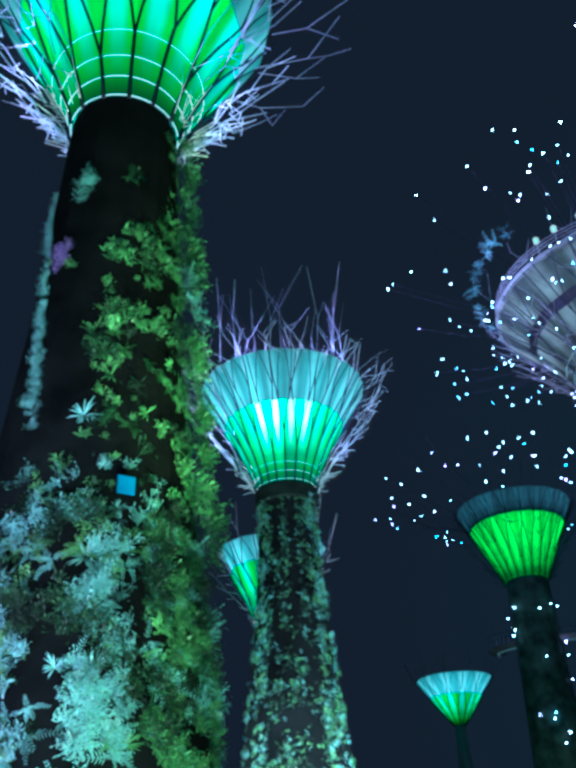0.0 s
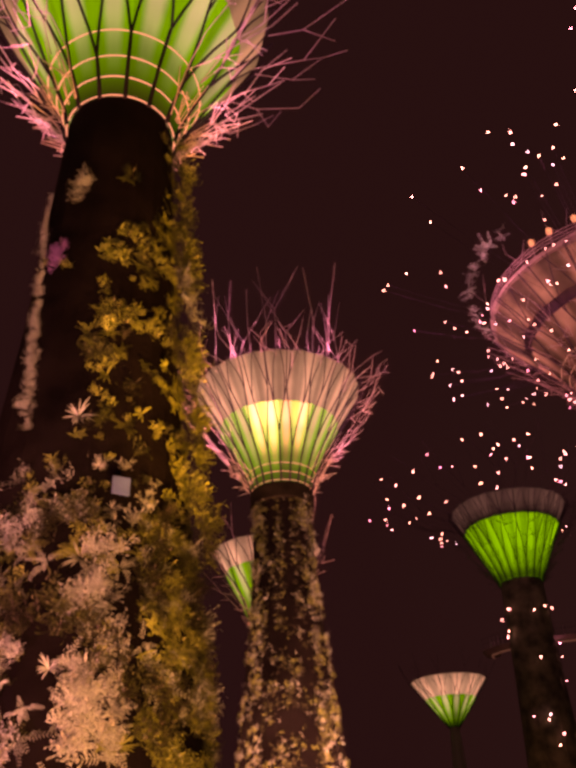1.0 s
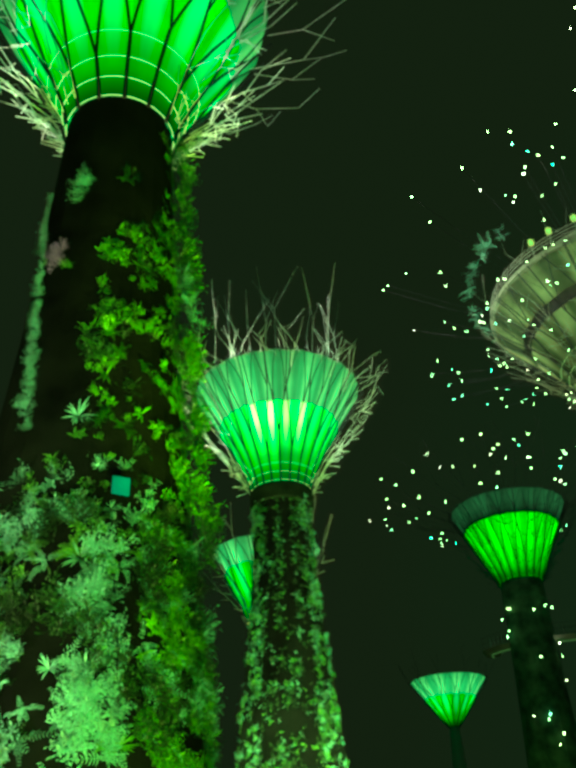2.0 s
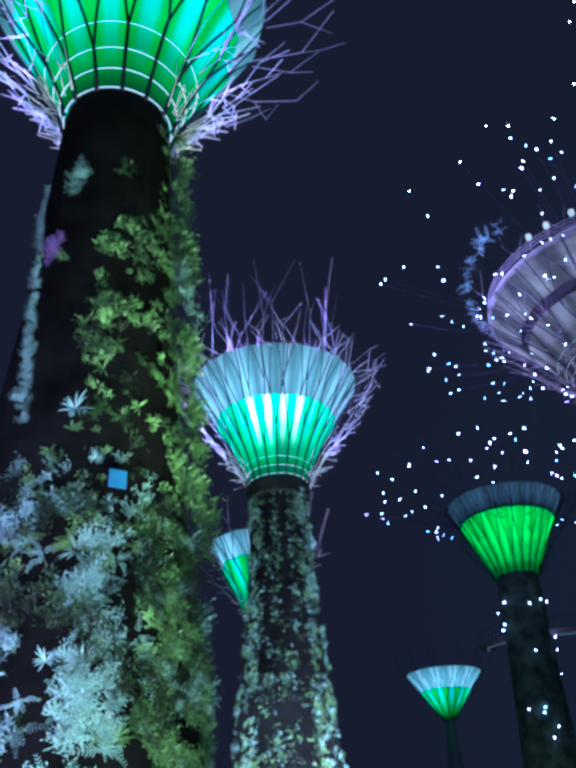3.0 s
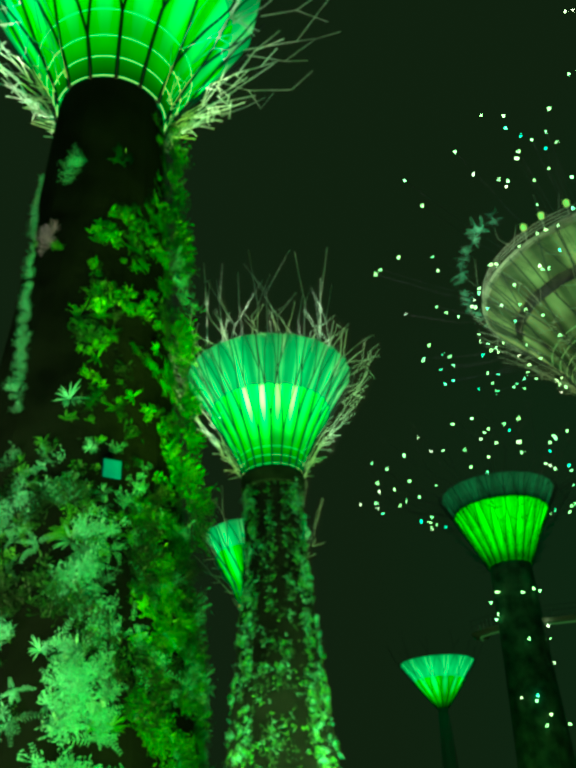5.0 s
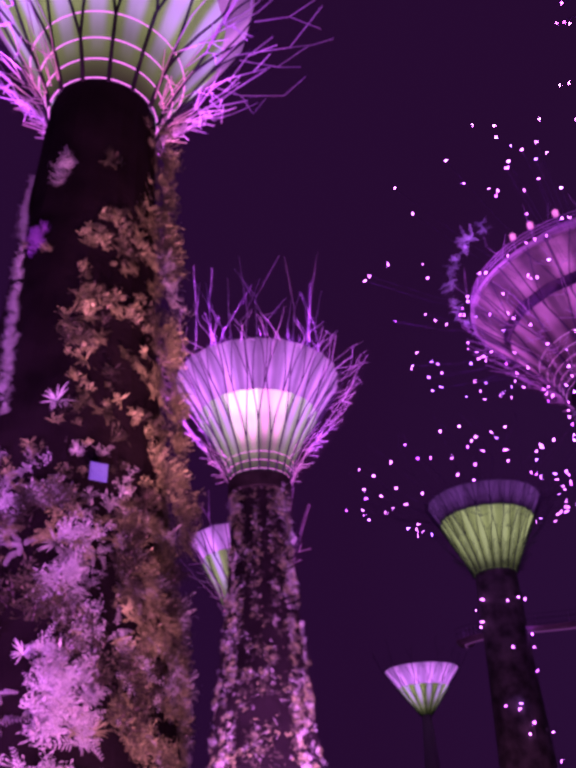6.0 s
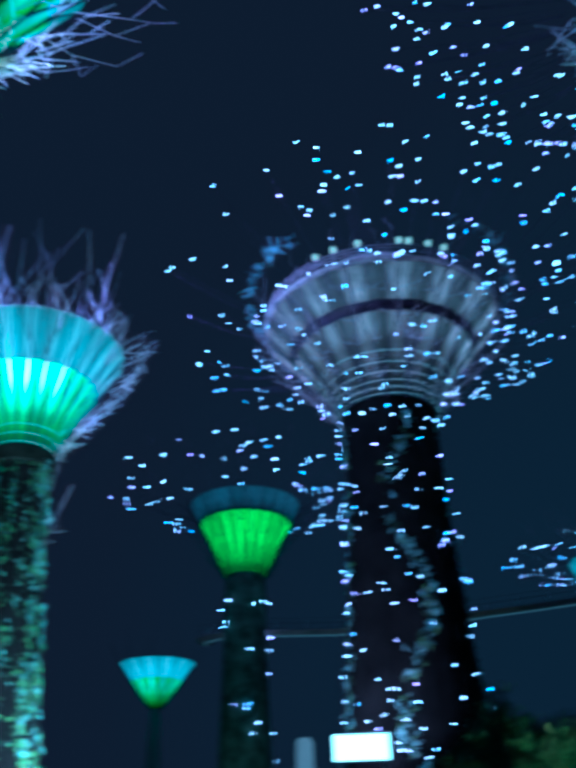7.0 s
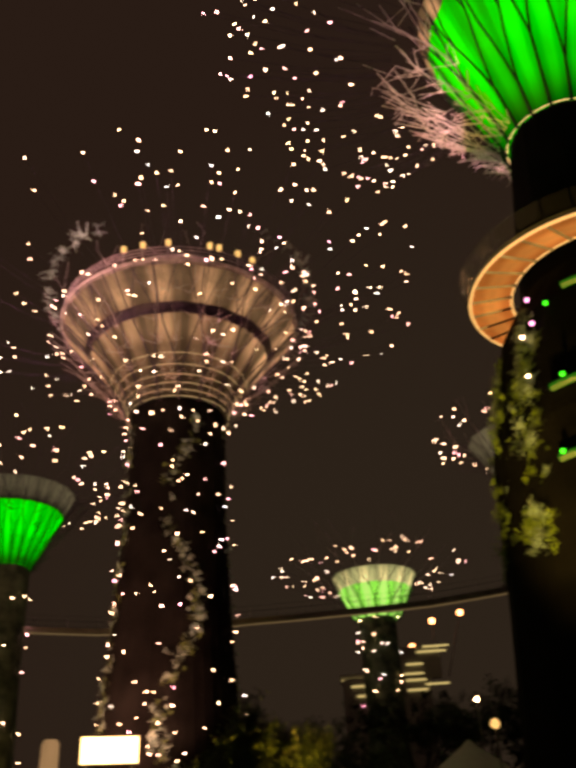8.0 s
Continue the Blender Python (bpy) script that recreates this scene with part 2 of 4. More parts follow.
def rod_mesh():
    n, v, f = 5, [], []
    for z, r in ((0.0, 1.0), (1.0, 0.75)):
        v += [(r * math.cos(2 * math.pi * k / n), r * math.sin(2 * math.pi * k / n), z) for k in range(n)]
    f = [(k, (k + 1) % n, n + (k + 1) % n, n + k) for k in range(n)] + [tuple(reversed(range(n))), tuple(range(n, 2 * n))]
    me = bpy.data.meshes.new("twig")
    me.from_pydata(v, [], f)
    return me


ROD_MESH = {}


def twig_part(tree, p, q, r, material):
    """One straight steel twig from p to q."""
    if material.name not in ROD_MESH:
        ROD_MESH[material.name] = rod_mesh()
        ROD_MESH[material.name].materials.append(material)
    way = q - p
    m = Matrix.Translation(p) @ way.to_track_quat("Z", "Y").to_matrix().to_4x4() @ Matrix.Diagonal((r, r, way.length, 1))
    share("twig", ROD_MESH[material.name], m, tree)


class Rods:
    """Collects tubes along lines of points."""

    def __init__(self, sides=4):
        self.v, self.f, self.n = [], [], sides

    def tube(self, pts, r0, r1=None):
        r1 = r0 if r1 is None else r1
        pts = [Vector(p) for p in pts]
        base, n = len(self.v), self.n
        for i, p in enumerate(pts):
            t = (pts[min(i + 1, len(pts) - 1)] - pts[max(i - 1, 0)]).normalized()
            a = t.cross(Vector((0.31, 0.17, 0.93))).normalized()
            b = t.cross(a)
            r = r0 + (r1 - r0) * i / max(1, len(pts) - 1)
            for k in range(n):
                w = 2 * math.pi * k / n
                self.v.append(p + a * (r * math.cos(w)) + b * (r * math.sin(w)))
        for i in range(len(pts) - 1):
            for k in range(n):
                q, s = base + i * n, (k + 1) % n
                self.f.append((q + k, q + s, q + n + s, q + n + k))
        self.f.append(tuple(base + k for k in reversed(range(n))))
        self.f.append(tuple(base + (len(pts) - 1) * n + k for k in range(n)))

    def make(self, name, material, parent=None, label=""):
        return mesh_ob(name, self.v, self.f, material, parent, label)


def lathe(profile, seg, wobble=0.0, rng=None):
    v, f = [], []
    for z, r in profile:
        for k in range(seg):
            a = 2 * math.pi * k / seg
            q = r * (1 + (rng.uniform(-wobble, wobble) if rng else 0))
            v.append((q * math.cos(a), q * math.sin(a), z))
    for i in range(len(profile) - 1):
        for k in range(seg):
            s = (k + 1) % seg
            f.append((i * seg + k, i * seg + s, (i + 1) * seg + s, (i + 1) * seg + k))
    f.append(tuple(reversed(range(seg))))
    f.append(tuple((len(profile) - 1) * seg + k for k in range(seg)))
    return v, f


def interp(profile, z):
    for (z0, r0), (z1, r1) in zip(profile, profile[1:]):
        if z <= z1:
            return r0 + (r1 - r0) * max(0.0, (z - z0) / (z1 - z0))
    return profile[-1][1]


# ---- plant tufts, all growing along +z from their root ----
def blade(v, f, root, way, length, width, droop, rng, steps=3):
    if not v:
        v.append(Vector((0, 0, -0.03)))
    side = way.cross(Vector((0, 0, 1)))
    side = (side if side.length > 0.1 else Vector((1, 0, 0))).normalized()
    base = len(v)
    p, w = Vector(root), Vector(way)
    for i in range(steps + 1):
        t = i / steps
        half = width * (0.2 + 2.6 * t - 2.7 * t * t) if i < steps else width * 0.05
        v.append(p - side * half)
        v.append(p + side * half + Vector((0, 0, 0.15 * half)))
        p = p + w * (length / steps)
        w = (w + Vector((0, 0, -droop))).normalized()
    f.append((0, base, base + 1))
    for i in range(steps):
        f.append((base + 2 * i, base + 2 * i + 1, base + 2 * i + 3, base + 2 * i + 2))


def tuft(kind, seed):
    rng = random.Random(seed)
    v, f = [], []

    def outward(lo, hi):
        a, up = rng.uniform(0, 6.283), rng.uniform(lo, hi)
        return Vector((math.cos(a), math.sin(a), up)).normalized()

    if kind == "bromeliad":
        for i in range(20):
            blade(v, f, (0, 0, 0), outward(0.2, 1.2), rng.uniform(0.28, 0.55), 0.024, 0.3, rng)
    elif kind == "fern":
        # fronds with rows of leaflets
        for i in range(9):
            p, w = Vector((rng.uniform(-.1, .1), rng.uniform(-.1, .1), 0)), outward(0.1, 0.9)
            side = w.cross(Vector((0, 0, 1))).normalized()
            length = rng.uniform(0.35, 0.62)
            for k in range(7):
                p = p + w * (length / 7)
                w = (w + Vector((0, 0, -0.14))).normalized()
                for sgn in (-1, 1):
                    blade(v, f, p, (side * sgn + w * 0.7).normalized(), length * 0.3 * (1 - 0.1 * k) * rng.uniform(0.7, 1.1), 0.016, 0.3, rng, 2)
    elif kind in ("shrub", "sprig"):
        count, wide = (72, 0.22) if kind == "shrub" else (26, 0.14)
        heads = [Vector((rng.gauss(0, wide), rng.gauss(0, wide), rng.uniform(0.05, 0.36))) for i in range(count // 9)]
        for i in range(count):
            p = rng.choice(heads) + Vector((rng.gauss(0, 0.09), rng.gauss(0, 0.09), rng.gauss(0, 0.08)))
            p.z = max(0.0, p.z)
            w = Vector((rng.gauss(0, 1), rng.gauss(0, 1), rng.uniform(-0.3, 1.2))).normalized()
            blade(v, f, p, w, rng.uniform(0.06, 0.17), 0.024, 0.2, rng, 2)
    else:
        for i in range(15):
            blade(v, f, (rng.uniform(-.12, .12), rng.uniform(-.12, .12), rng.uniform(0, 0.1)), outward(0.2, 1.2), rng.uniform(0.16, 0.34), 0.05, 0.4, rng)
    return v, f


KINDS = ("bromeliad", "fern", "shrub", "broad_leaf", "sprig")
TUFTS = {}
for kind in KINDS:
    for j, mat in enumerate(TONES):
        v, f = tuft(kind, 11 * j + KINDS.index(kind))
        me = bpy.data.meshes.new(kind)
        me.from_pydata([tuple(p) for p in v], [], f)
        me.materials.append(mat)
        TUFTS[kind, j] = (me, np.array([tuple(p) for p in v]), f)


def on_trunk(profile, a, z, size, rng):
    r = interp(profile, z) - 0.02
    out = Vector((math.cos(a), math.sin(a), rng.uniform(0.0, 0.55))).normalized()
    m = out.to_track_quat("Z", "Y").to_matrix().to_4x4() @ pose(0, 0, 0, 0, 0, rng.uniform(0, 360))
    return Matrix.Translation((r * math.cos(a), r * math.sin(a), z)) @ m @ Matrix.Scale(size, 4)


def plant_up(tree, profile, spots, singles, rng):
    """spots: (angle, height, size, kind, tone). The first become parts of their own, the rest one dense planting."""
    stuff = {tone: ([], []) for tone in range(len(TONES))}
    for i, (a, z, size, kind, tone) in enumerate(spots):
        m = on_trunk(profile, a, z, size, rng)
        me, verts, faces = TUFTS[kind, tone]
        if i < singles:
            share(kind, me, m, tree)
        else:
            v, f = stuff[tone]
            mm = np.array(m)
            base = len(v)
            v.extend((verts @ mm[:3, :3].T + mm[:3, 3]).tolist())
            f.extend(tuple(base + q for q in face) for face in faces)
    for tone, (v, f) in stuff.items():
        if v:
            tagged(mesh_ob("planting", v, f, TONES[tone], tree), kind="stuff")


# ---- the supertrees ----
BULB_MESH = {}


def bulb_mesh(r):
    if r not in BULB_MESH:
        bm = bmesh.new()
        bmesh.ops.create_icosphere(bm, subdivisions=1, radius=r)
        me = bpy.data.meshes.new("bulb")
        bm.to_mesh(me)
        bm.free()
        me.materials.append(BULB)
        BULB_MESH[r] = me
    return BULB_MESH[r]


def supertree(name, label, az, d, trunk, zn, rn, zr, rr, low, top, split=0.55, bays=12, reach=12.0, reach_z=None, rod=0.05,
              skin=True, bend=1.25, hoops=(0.0, 0.12, 0.24), turn=0.0, seed=1, twig=None, own_twigs=0, gap=0.006, sprays=1, lattice=36, skin_off=1.55, bark=None, hoop=None, hot=None, rib=1.0, clear=0.0):
    """A steel tree garden: a planted trunk, a flaring lit cup of fabric panels, ribs that fork over it and a crown of rods."""
    rng = random.Random(seed)
    at = polar(az, d)
    tree = new(name)
    tree.location = at
    tree.rotation_euler = (0, 0, math.atan2(-at.y, -at.x) + turn)
    tagged(tree, label, "supertree", "supertrees")
    reach_z = zr + 3.6 if reach_z is None else reach_z
    twig = twig or TWIG
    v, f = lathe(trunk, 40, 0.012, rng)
    mesh_ob("trunk", v, f, bark or CORE, tree, "dark concrete core" if bark is None else "concrete trunk in a lightened tone")

    def cup(s, off=0.0):
        return zn + (zr - zn) * s, rn + (rr - rn) * max(0.0, s) ** bend + off

    def at_cup(a, s, off=0.0):
        z, r = cup(s, off)
        return Vector((r * math.cos(a), r * math.sin(a), z))

    step = 2 * math.pi / bays
    for k in range(bays):
        for part_name, s0, s1, mat in (("inner_panel", 0.0, split, low), ("outer_panel", split + gap, 1.0, top)):
            v, uv, nu, nv = [], [], 6, 8
            for i in range(nv + 1):
                s = s0 + (s1 - s0) * i / nv
                for j in range(nu + 1):
                    u = j / nu
                    a = (k + u) * step
                    v.append(at_cup(a, s, -0.10 * math.sin(math.pi * u) * (0.4 + s) - (0.08 if s0 else 0.0)))
                    uv.append((u, i / nv))
            f = [(i * (nu + 1) + j, i * (nu + 1) + j + 1, (i + 1) * (nu + 1) + j + 1, (i + 1) * (nu + 1) + j) for i in range(nv) for j in range(nu)]
            # bays facing the path take the hot fabric: a lamp's glow put into emission
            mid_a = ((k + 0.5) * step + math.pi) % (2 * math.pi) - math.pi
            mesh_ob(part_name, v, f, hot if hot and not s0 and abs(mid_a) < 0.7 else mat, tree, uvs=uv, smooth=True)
    # ribs: one at each seam, forking a third of the way up
    for k in range(bays):
        a = k * step
        rods = Rods(5)
        zt = zn - 0.15
        low_pts = [Vector(((interp(trunk, zt) + 0.12) * math.cos(a), (interp(trunk, zt) + 0.12) * math.sin(a), zt))]
        fork = rng.uniform(0.16, 0.42)
        low_pts += [at_cup(a, fork * i / 4, 0.12) for i in range(5)]
        rods.tube(low_pts, rod * 1.7 * rib, rod * 1.4 * rib)
        for sgn in (-1, 1):
            fan, far = rng.uniform(0.3, 0.6), rng.uniform(0.55, 0.75)

            def limb(s, extra=0.0):
                u = min(1.0, (s - fork) / 0.45)
                return at_cup(a + step * (sgn * fan * u + extra), s, 0.12 + 0.12 * s)
            rods.tube([limb(fork + (1.0 - fork) * i / 6) for i in range(7)], rod * 1.2 * rib, rod * 0.8 * rib)
            rods.tube([limb(far + (1.0 - far) * i / 3, -sgn * 0.45 * i / 3) for i in range(4)], rod * 0.9 * rib, rod * 0.6 * rib)
        rods.make("rib", DARK_STEEL, tree)
    for s in hoops:
        z, r = cup(s, 0.04 if s >= 0 else 0.16)
        rods = Rods(4)
        rods.tube([(r * math.cos(2 * math.pi * k / 72), r * math.sin(2 * math.pi * k / 72), z) for k in range(73)], rod * 0.55)
        rods.make("hoop", (hoop or HOOP) if s >= 0 else TWIG, tree, "lit steel hoop" if s >= 0 else "pale steel collar")
    # crown: forked rods past the rim
    loose = Rods(4)
    made = [0]

    def stick(p, q, r):
        if made[0] < own_twigs:
            twig_part(tree, p, q, r, twig)
            made[0] += 1
        else:
            loose.tube([p, q], r, r * 0.75)

    for k in range(bays):
        for q in range(sprays):
            a = (k + (q + rng.uniform(0.1, 0.9)) / sprays) * step
            p = at_cup(a, rng.uniform(0.82, 1.0), 0.15)
            r0 = math.hypot(p.x, p.y)
            rm = r0 + (reach - r0) * rng.uniform(0.3, 0.5)
            zm = p.z + (reach_z - p.z) * rng.uniform(0.15, 0.4)
            a1 = a + rng.uniform(-0.05, 0.05)
            m = Vector((rm * math.cos(a1), rm * math.sin(a1), zm))
            stick(p, m, rod * 0.46)
            for sgn in (-1, 1):
                a2 = a1 + sgn * rng.uniform(0.03, 0.16)
                re = rm + (reach - rm) * rng.uniform(0.4, 0.8)
                ze = zm + (reach_z - zm) * rng.uniform(0.4, 0.9)
                e = Vector((re * math.cos(a2), re * math.sin(a2), ze))
                stick(m, e, rod * 0.4)
                if rng.random() < 0.6:
                    a3 = a2 + rng.uniform(-0.1, 0.1)
                    g = Vector((reach * math.cos(a3), reach * math.sin(a3), reach_z + rng.uniform(-0.5, 0.8)))
                    stick(e, g, rod * 0.34)
    if skin:
        # the loose outer lattice under the crown
        for i in range(lattice):
            a = 2 * math.pi * (i + rng.uniform(-0.4, 0.4)) / lattice
            if abs((a + math.pi) % (2 * math.pi) - math.pi) < clear:
                continue
            joints = []
            for s in (0.02, 0.13, 0.25, 0.4, 0.55, 0.72, 0.9):
                a += rng.uniform(-0.1, 0.1)
                joints.append((a, s, at_cup(a, s, 0.22 + skin_off * s + rng.uniform(-0.25, 0.3) * min(1.0, 4 * s))))
            for (a0, s0, p), (a1, s1, q) in zip(joints, joints[1:]):
                if rng.random() < 0.6:
                    loose.tube([p, q], rod * 0.5, rod * 0.45)
                for way in (-1, 1):
                    if rng.random() < 0.5:
                        g = at_cup(a0 + way * rng.uniform(0.06, 0.2), s0 + rng.uniform(0.0, 0.08), 0.3 + skin_off * s0 + rng.uniform(0.0, 0.9))
                        loose.tube([p, g], rod * 0.5, rod * 0.4)
    if loose.v:
        tagged(loose.make("lattice", twig, tree, "pale lit steel lattice"), kind="stuff")
    return tree


class Lamps:
    """Hangs small lamps on a tree: so many as parts of their own, those past that as one string."""

    def __init__(self, tree, size, own=110):
        self.tree, self.size, self.own = tree, size, own
        self.v, self.f = [], []

    def hang(self, p, scale):
        me = bulb_mesh(self.size)
        if self.own > 0:
            share("bulb", me, Matrix.Translation(p) @ Matrix.Scale(scale, 4), self.tree)
            self.own -= 1
            return
        base = len(self.v)
        self.v += [Vector(p) + q.co * scale for q in me.vertices]
        self.f += [tuple(base + k for k in face.vertices) for face in me.polygons]

    def finish(self):
        if self.v:
            tagged(mesh_ob("bulb_string", self.v, self.f, BULB, self.tree), kind="stuff")


def bulbs(tree, count, r0, r1, z0, z1, size, seed, arc=None, rods=True, thin=0.0):
    """Small lamps near the tips of the crown's outer rods."""
    rng = random.Random(seed)
    lines, lamps = Rods(3), Lamps(tree, size)
    for i in range(count):
        a = rng.uniform(0, 6.283) if arc is None else rng.uniform(*arc)
        if thin and math.sin(a) < -0.25 and rng.random() < thin:
            continue
        t = rng.random() ** 0.7
        r, z = r0 + (r1 - r0) * t, z0 + (z1 - z0) * t + rng.uniform(-0.5, 0.5)
        p = Vector((r * math.cos(a), r * math.sin(a), z))
        lamps.hang(p, rng.uniform(0.75, 1.2))
        if rods and i % 2 == 0:
            q = Vector((r0 * 0.8 * math.cos(a + 0.03), r0 * 0.8 * math.sin(a + 0.03), z0 - 1.0))
            lines.tube([q, (p + q) / 2 + Vector((0, 0, -0.4)), p], 0.013)
    lamps.finish()
    if rods:
        tagged(lines.make("rodwork", DARK_STEEL, tree), kind="stuff")


def trunk_bulbs(tree, trunk, count, z0, z1, size, seed, spread=1.4):
    rng = random.Random(seed)
    lamps = Lamps(tree, size)
    for i in range(count):
        a, z = rng.uniform(-spread, spread), rng.uniform(z0, z1)
        r = interp(trunk, z) + 0.45
        lamps.hang((r * math.cos(a), r * math.sin(a), z), rng.uniform(0.7, 1.2))
    lamps.finish()


def cup_bulbs(tree, count, size, seed):
    """Lamps hung close under the tallest cup, most of them along its rim."""
    rng = random.Random(seed)
    lamps = Lamps(tree, size, 70)
    for i in range(count):
        a = rng.uniform(-1.9, 1.9)
        u = 1.0 if i % 3 == 0 else rng.uniform(0.0, 1.0)
        r, z = 4.3 + 6.1 * u ** 1.35 + rng.uniform(0.2, 0.7), 34.2 + 8.2 * u + rng.uniform(-0.3, 0.2)
        lamps.hang((r * math.cos(a), r * math.sin(a), z), rng.uniform(0.7, 1.2))
    lamps.finish()


# ground
GN = 96
gv = [(0, 0, 0)] + [(r * math.cos(2 * math.pi * k / GN), r * math.sin(2 * math.pi * k / GN), 0) for r in (30, 120, 600, 4000) for k in range(GN)]
gf = [(0, 1 + k, 1 + (k + 1) % GN) for k in range(GN)]
for ring in range(3):
    gf += [(1 + ring * GN + k, 1 + (ring + 1) * GN + k, 1 + (ring + 1) * GN + (k + 1) % GN, 1 + ring * GN + (k + 1) % GN) for k in range(GN)]
tagged(mesh_ob("ground", gv, gf, GRASS), "dark lawn reaching to the horizon", "ground", kind="structure")

# near tree
TRUNK_A = [(0, 4.4), (4.7, 3.9), (8.2, 3.5), (12.8, 3.0), (18.4, 2.5), (23.4, 2.25), (28.2, 2.05)]
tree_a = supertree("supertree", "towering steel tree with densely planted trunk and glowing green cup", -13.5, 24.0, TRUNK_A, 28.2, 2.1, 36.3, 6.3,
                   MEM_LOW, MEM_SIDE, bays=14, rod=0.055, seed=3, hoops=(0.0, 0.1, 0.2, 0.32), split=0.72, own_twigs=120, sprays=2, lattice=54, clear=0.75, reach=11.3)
rng = random.Random(5)


def spread_a():
    """Planted bands below, single patches above; the angle 0 faces the path."""
    out = []

    def add(a, z, tone=None, size=1.0, kind=None):
        # more pale leaf on the lamplit side, so that light is partly colour
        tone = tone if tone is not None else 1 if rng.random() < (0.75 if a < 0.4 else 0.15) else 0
        out.append((a, z, size * rng.uniform(0.55, 1.05), kind or rng.choice(("shrub", "shrub", "fern", "bromeliad", "broad_leaf")), tone))

    # patches: angle, height, how many
    for a, z, n in ((0.01, 20.1, 13), (0.7, 20.3, 10), (0.41, 21.3, 6), (0.19, 24.0, 2), (0.94, 22.2, 12), (0.67, 17.7, 12), (0.09, 17.6, 8), (0.06, 16.7, 10),
                    (0.06, 15.2, 6), (0.25, 13.6, 12), (-0.14, 13.4, 2), (0.05, 12.3, 3), (0.69, 13.2, 8), (0.38, 11.3, 10), (0.01, 10.4, 10), (0.1, 9.3, 14),
                    (0.29, 9.8, 8), (-0.68, 19.7, 5), (-0.29, 11.8, 4), (-0.41, 10.9, 6), (-0.5, 10.3, 9), (0.82, 9.1, 9), (0.68, 15.5, 10), (0.5, 19.0, 5)):
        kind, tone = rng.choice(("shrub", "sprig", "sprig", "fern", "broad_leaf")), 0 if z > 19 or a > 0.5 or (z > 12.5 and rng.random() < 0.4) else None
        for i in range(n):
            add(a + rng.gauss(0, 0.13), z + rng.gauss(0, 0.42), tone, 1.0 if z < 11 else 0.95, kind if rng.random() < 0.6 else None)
    out.append((-0.14, 13.5, 1.4, "bromeliad", 1))
    for i in range(6):
        out.append((-0.72 + rng.gauss(0, 0.05), 19.9 + rng.gauss(0, 0.25), 0.8, "shrub", 2))
    for i in range(9):
        out.append((-0.5 + rng.gauss(0, 0.05), 23.2 + rng.uniform(-1.0, 1.0), 0.7, "shrub", 1))
    for i in range(7):
        out.append((1.45 + rng.uniform(-0.05, 0.15), 6.2 + rng.uniform(-0.2, 0.25), rng.uniform(1.3, 1.9), rng.choice(("fern", "broad_leaf")), 1))
    # the far edges, where climbers hang
    for i in range(150):
        z = rng.uniform(10.5, 27.2)
        if noise.noise(Vector((7.0, 1.0, z * 1.1))) > -0.3:
            add(rng.uniform(0.95, 1.6), z, 0, rng.uniform(0.8, 1.2), rng.choice(("broad_leaf", "shrub", "fern")))
    for i in range(190):
        z = rng.uniform(13.2, 24.6)
        add(-math.asin(min(1.0, (2.42 - 0.05 * (24 - z)) / (interp(TRUNK_A, z) + 0.12))) + rng.uniform(-0.05, 0.05), z, 1, rng.uniform(0.4, 0.7), rng.choice(("shrub", "sprig")))
    # dense bands near the ground
    while len(out) < 1400:
        a, z = rng.uniform(-1.4, 1.5), rng.uniform(2.2, 10.5)
        p = 1.0 if -0.06 < a < 0.30 and z < 9.0 else 0.85 if 0.46 < a < 1.5 else 0.6 if a < -0.32 else 0.06
        if rng.random() < p * max(0.0, min(1.0, 0.22 + 3.0 * noise.noise(Vector((a * 5.5, z * 1.3, 3.0))))):
            # the bright middle band is mostly pale leaf, its light put into the colour
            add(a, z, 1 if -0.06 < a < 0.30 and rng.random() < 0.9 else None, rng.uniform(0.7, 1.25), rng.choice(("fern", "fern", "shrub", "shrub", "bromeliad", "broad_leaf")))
    # low cover between the bands, its shade put into the leaf colour
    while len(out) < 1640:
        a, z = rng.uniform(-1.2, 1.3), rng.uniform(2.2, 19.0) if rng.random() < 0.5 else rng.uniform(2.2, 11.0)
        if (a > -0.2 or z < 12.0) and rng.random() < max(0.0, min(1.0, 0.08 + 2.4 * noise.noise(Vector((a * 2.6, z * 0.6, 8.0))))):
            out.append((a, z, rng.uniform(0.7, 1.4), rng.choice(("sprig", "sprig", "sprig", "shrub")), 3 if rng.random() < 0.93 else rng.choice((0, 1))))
    rng.shuffle(out)
    return out


plant_up(tree_a, TRUNK_A, spread_a(), 250, rng)
# bushy climbers that stand well off one flank
VINE_A = [(z, r + 0.42) for z, r in TRUNK_A]
vines, z = [], 11.0
while z < 27.4:
    for i in range(rng.randint(5, 9)):
        vines.append((rng.uniform(1.0, 1.55), z + rng.gauss(0, 0.28), rng.uniform(0.9, 1.7), rng.choice(("broad_leaf", "shrub", "shrub")), 1 if 18.3 < z < 20.6 else 0))
    z += rng.uniform(0.9, 1.8)
plant_up(tree_a, VINE_A, vines, 40, rng)

# a small panel among the plants, the blue light on it put into its colour
v, f = [], []
for dx in (0.0, 0.05):
    for y, z in ((-0.24, 10.95), (0.24, 10.95), (0.24, 11.45), (-0.24, 11.45)):
        v.append((3.55 + dx, y, z))
f = [(0, 1, 2, 3), (7, 6, 5, 4), (0, 4, 5, 1), (1, 5, 6, 2), (2, 6, 7, 3), (3, 7, 4, 0)]
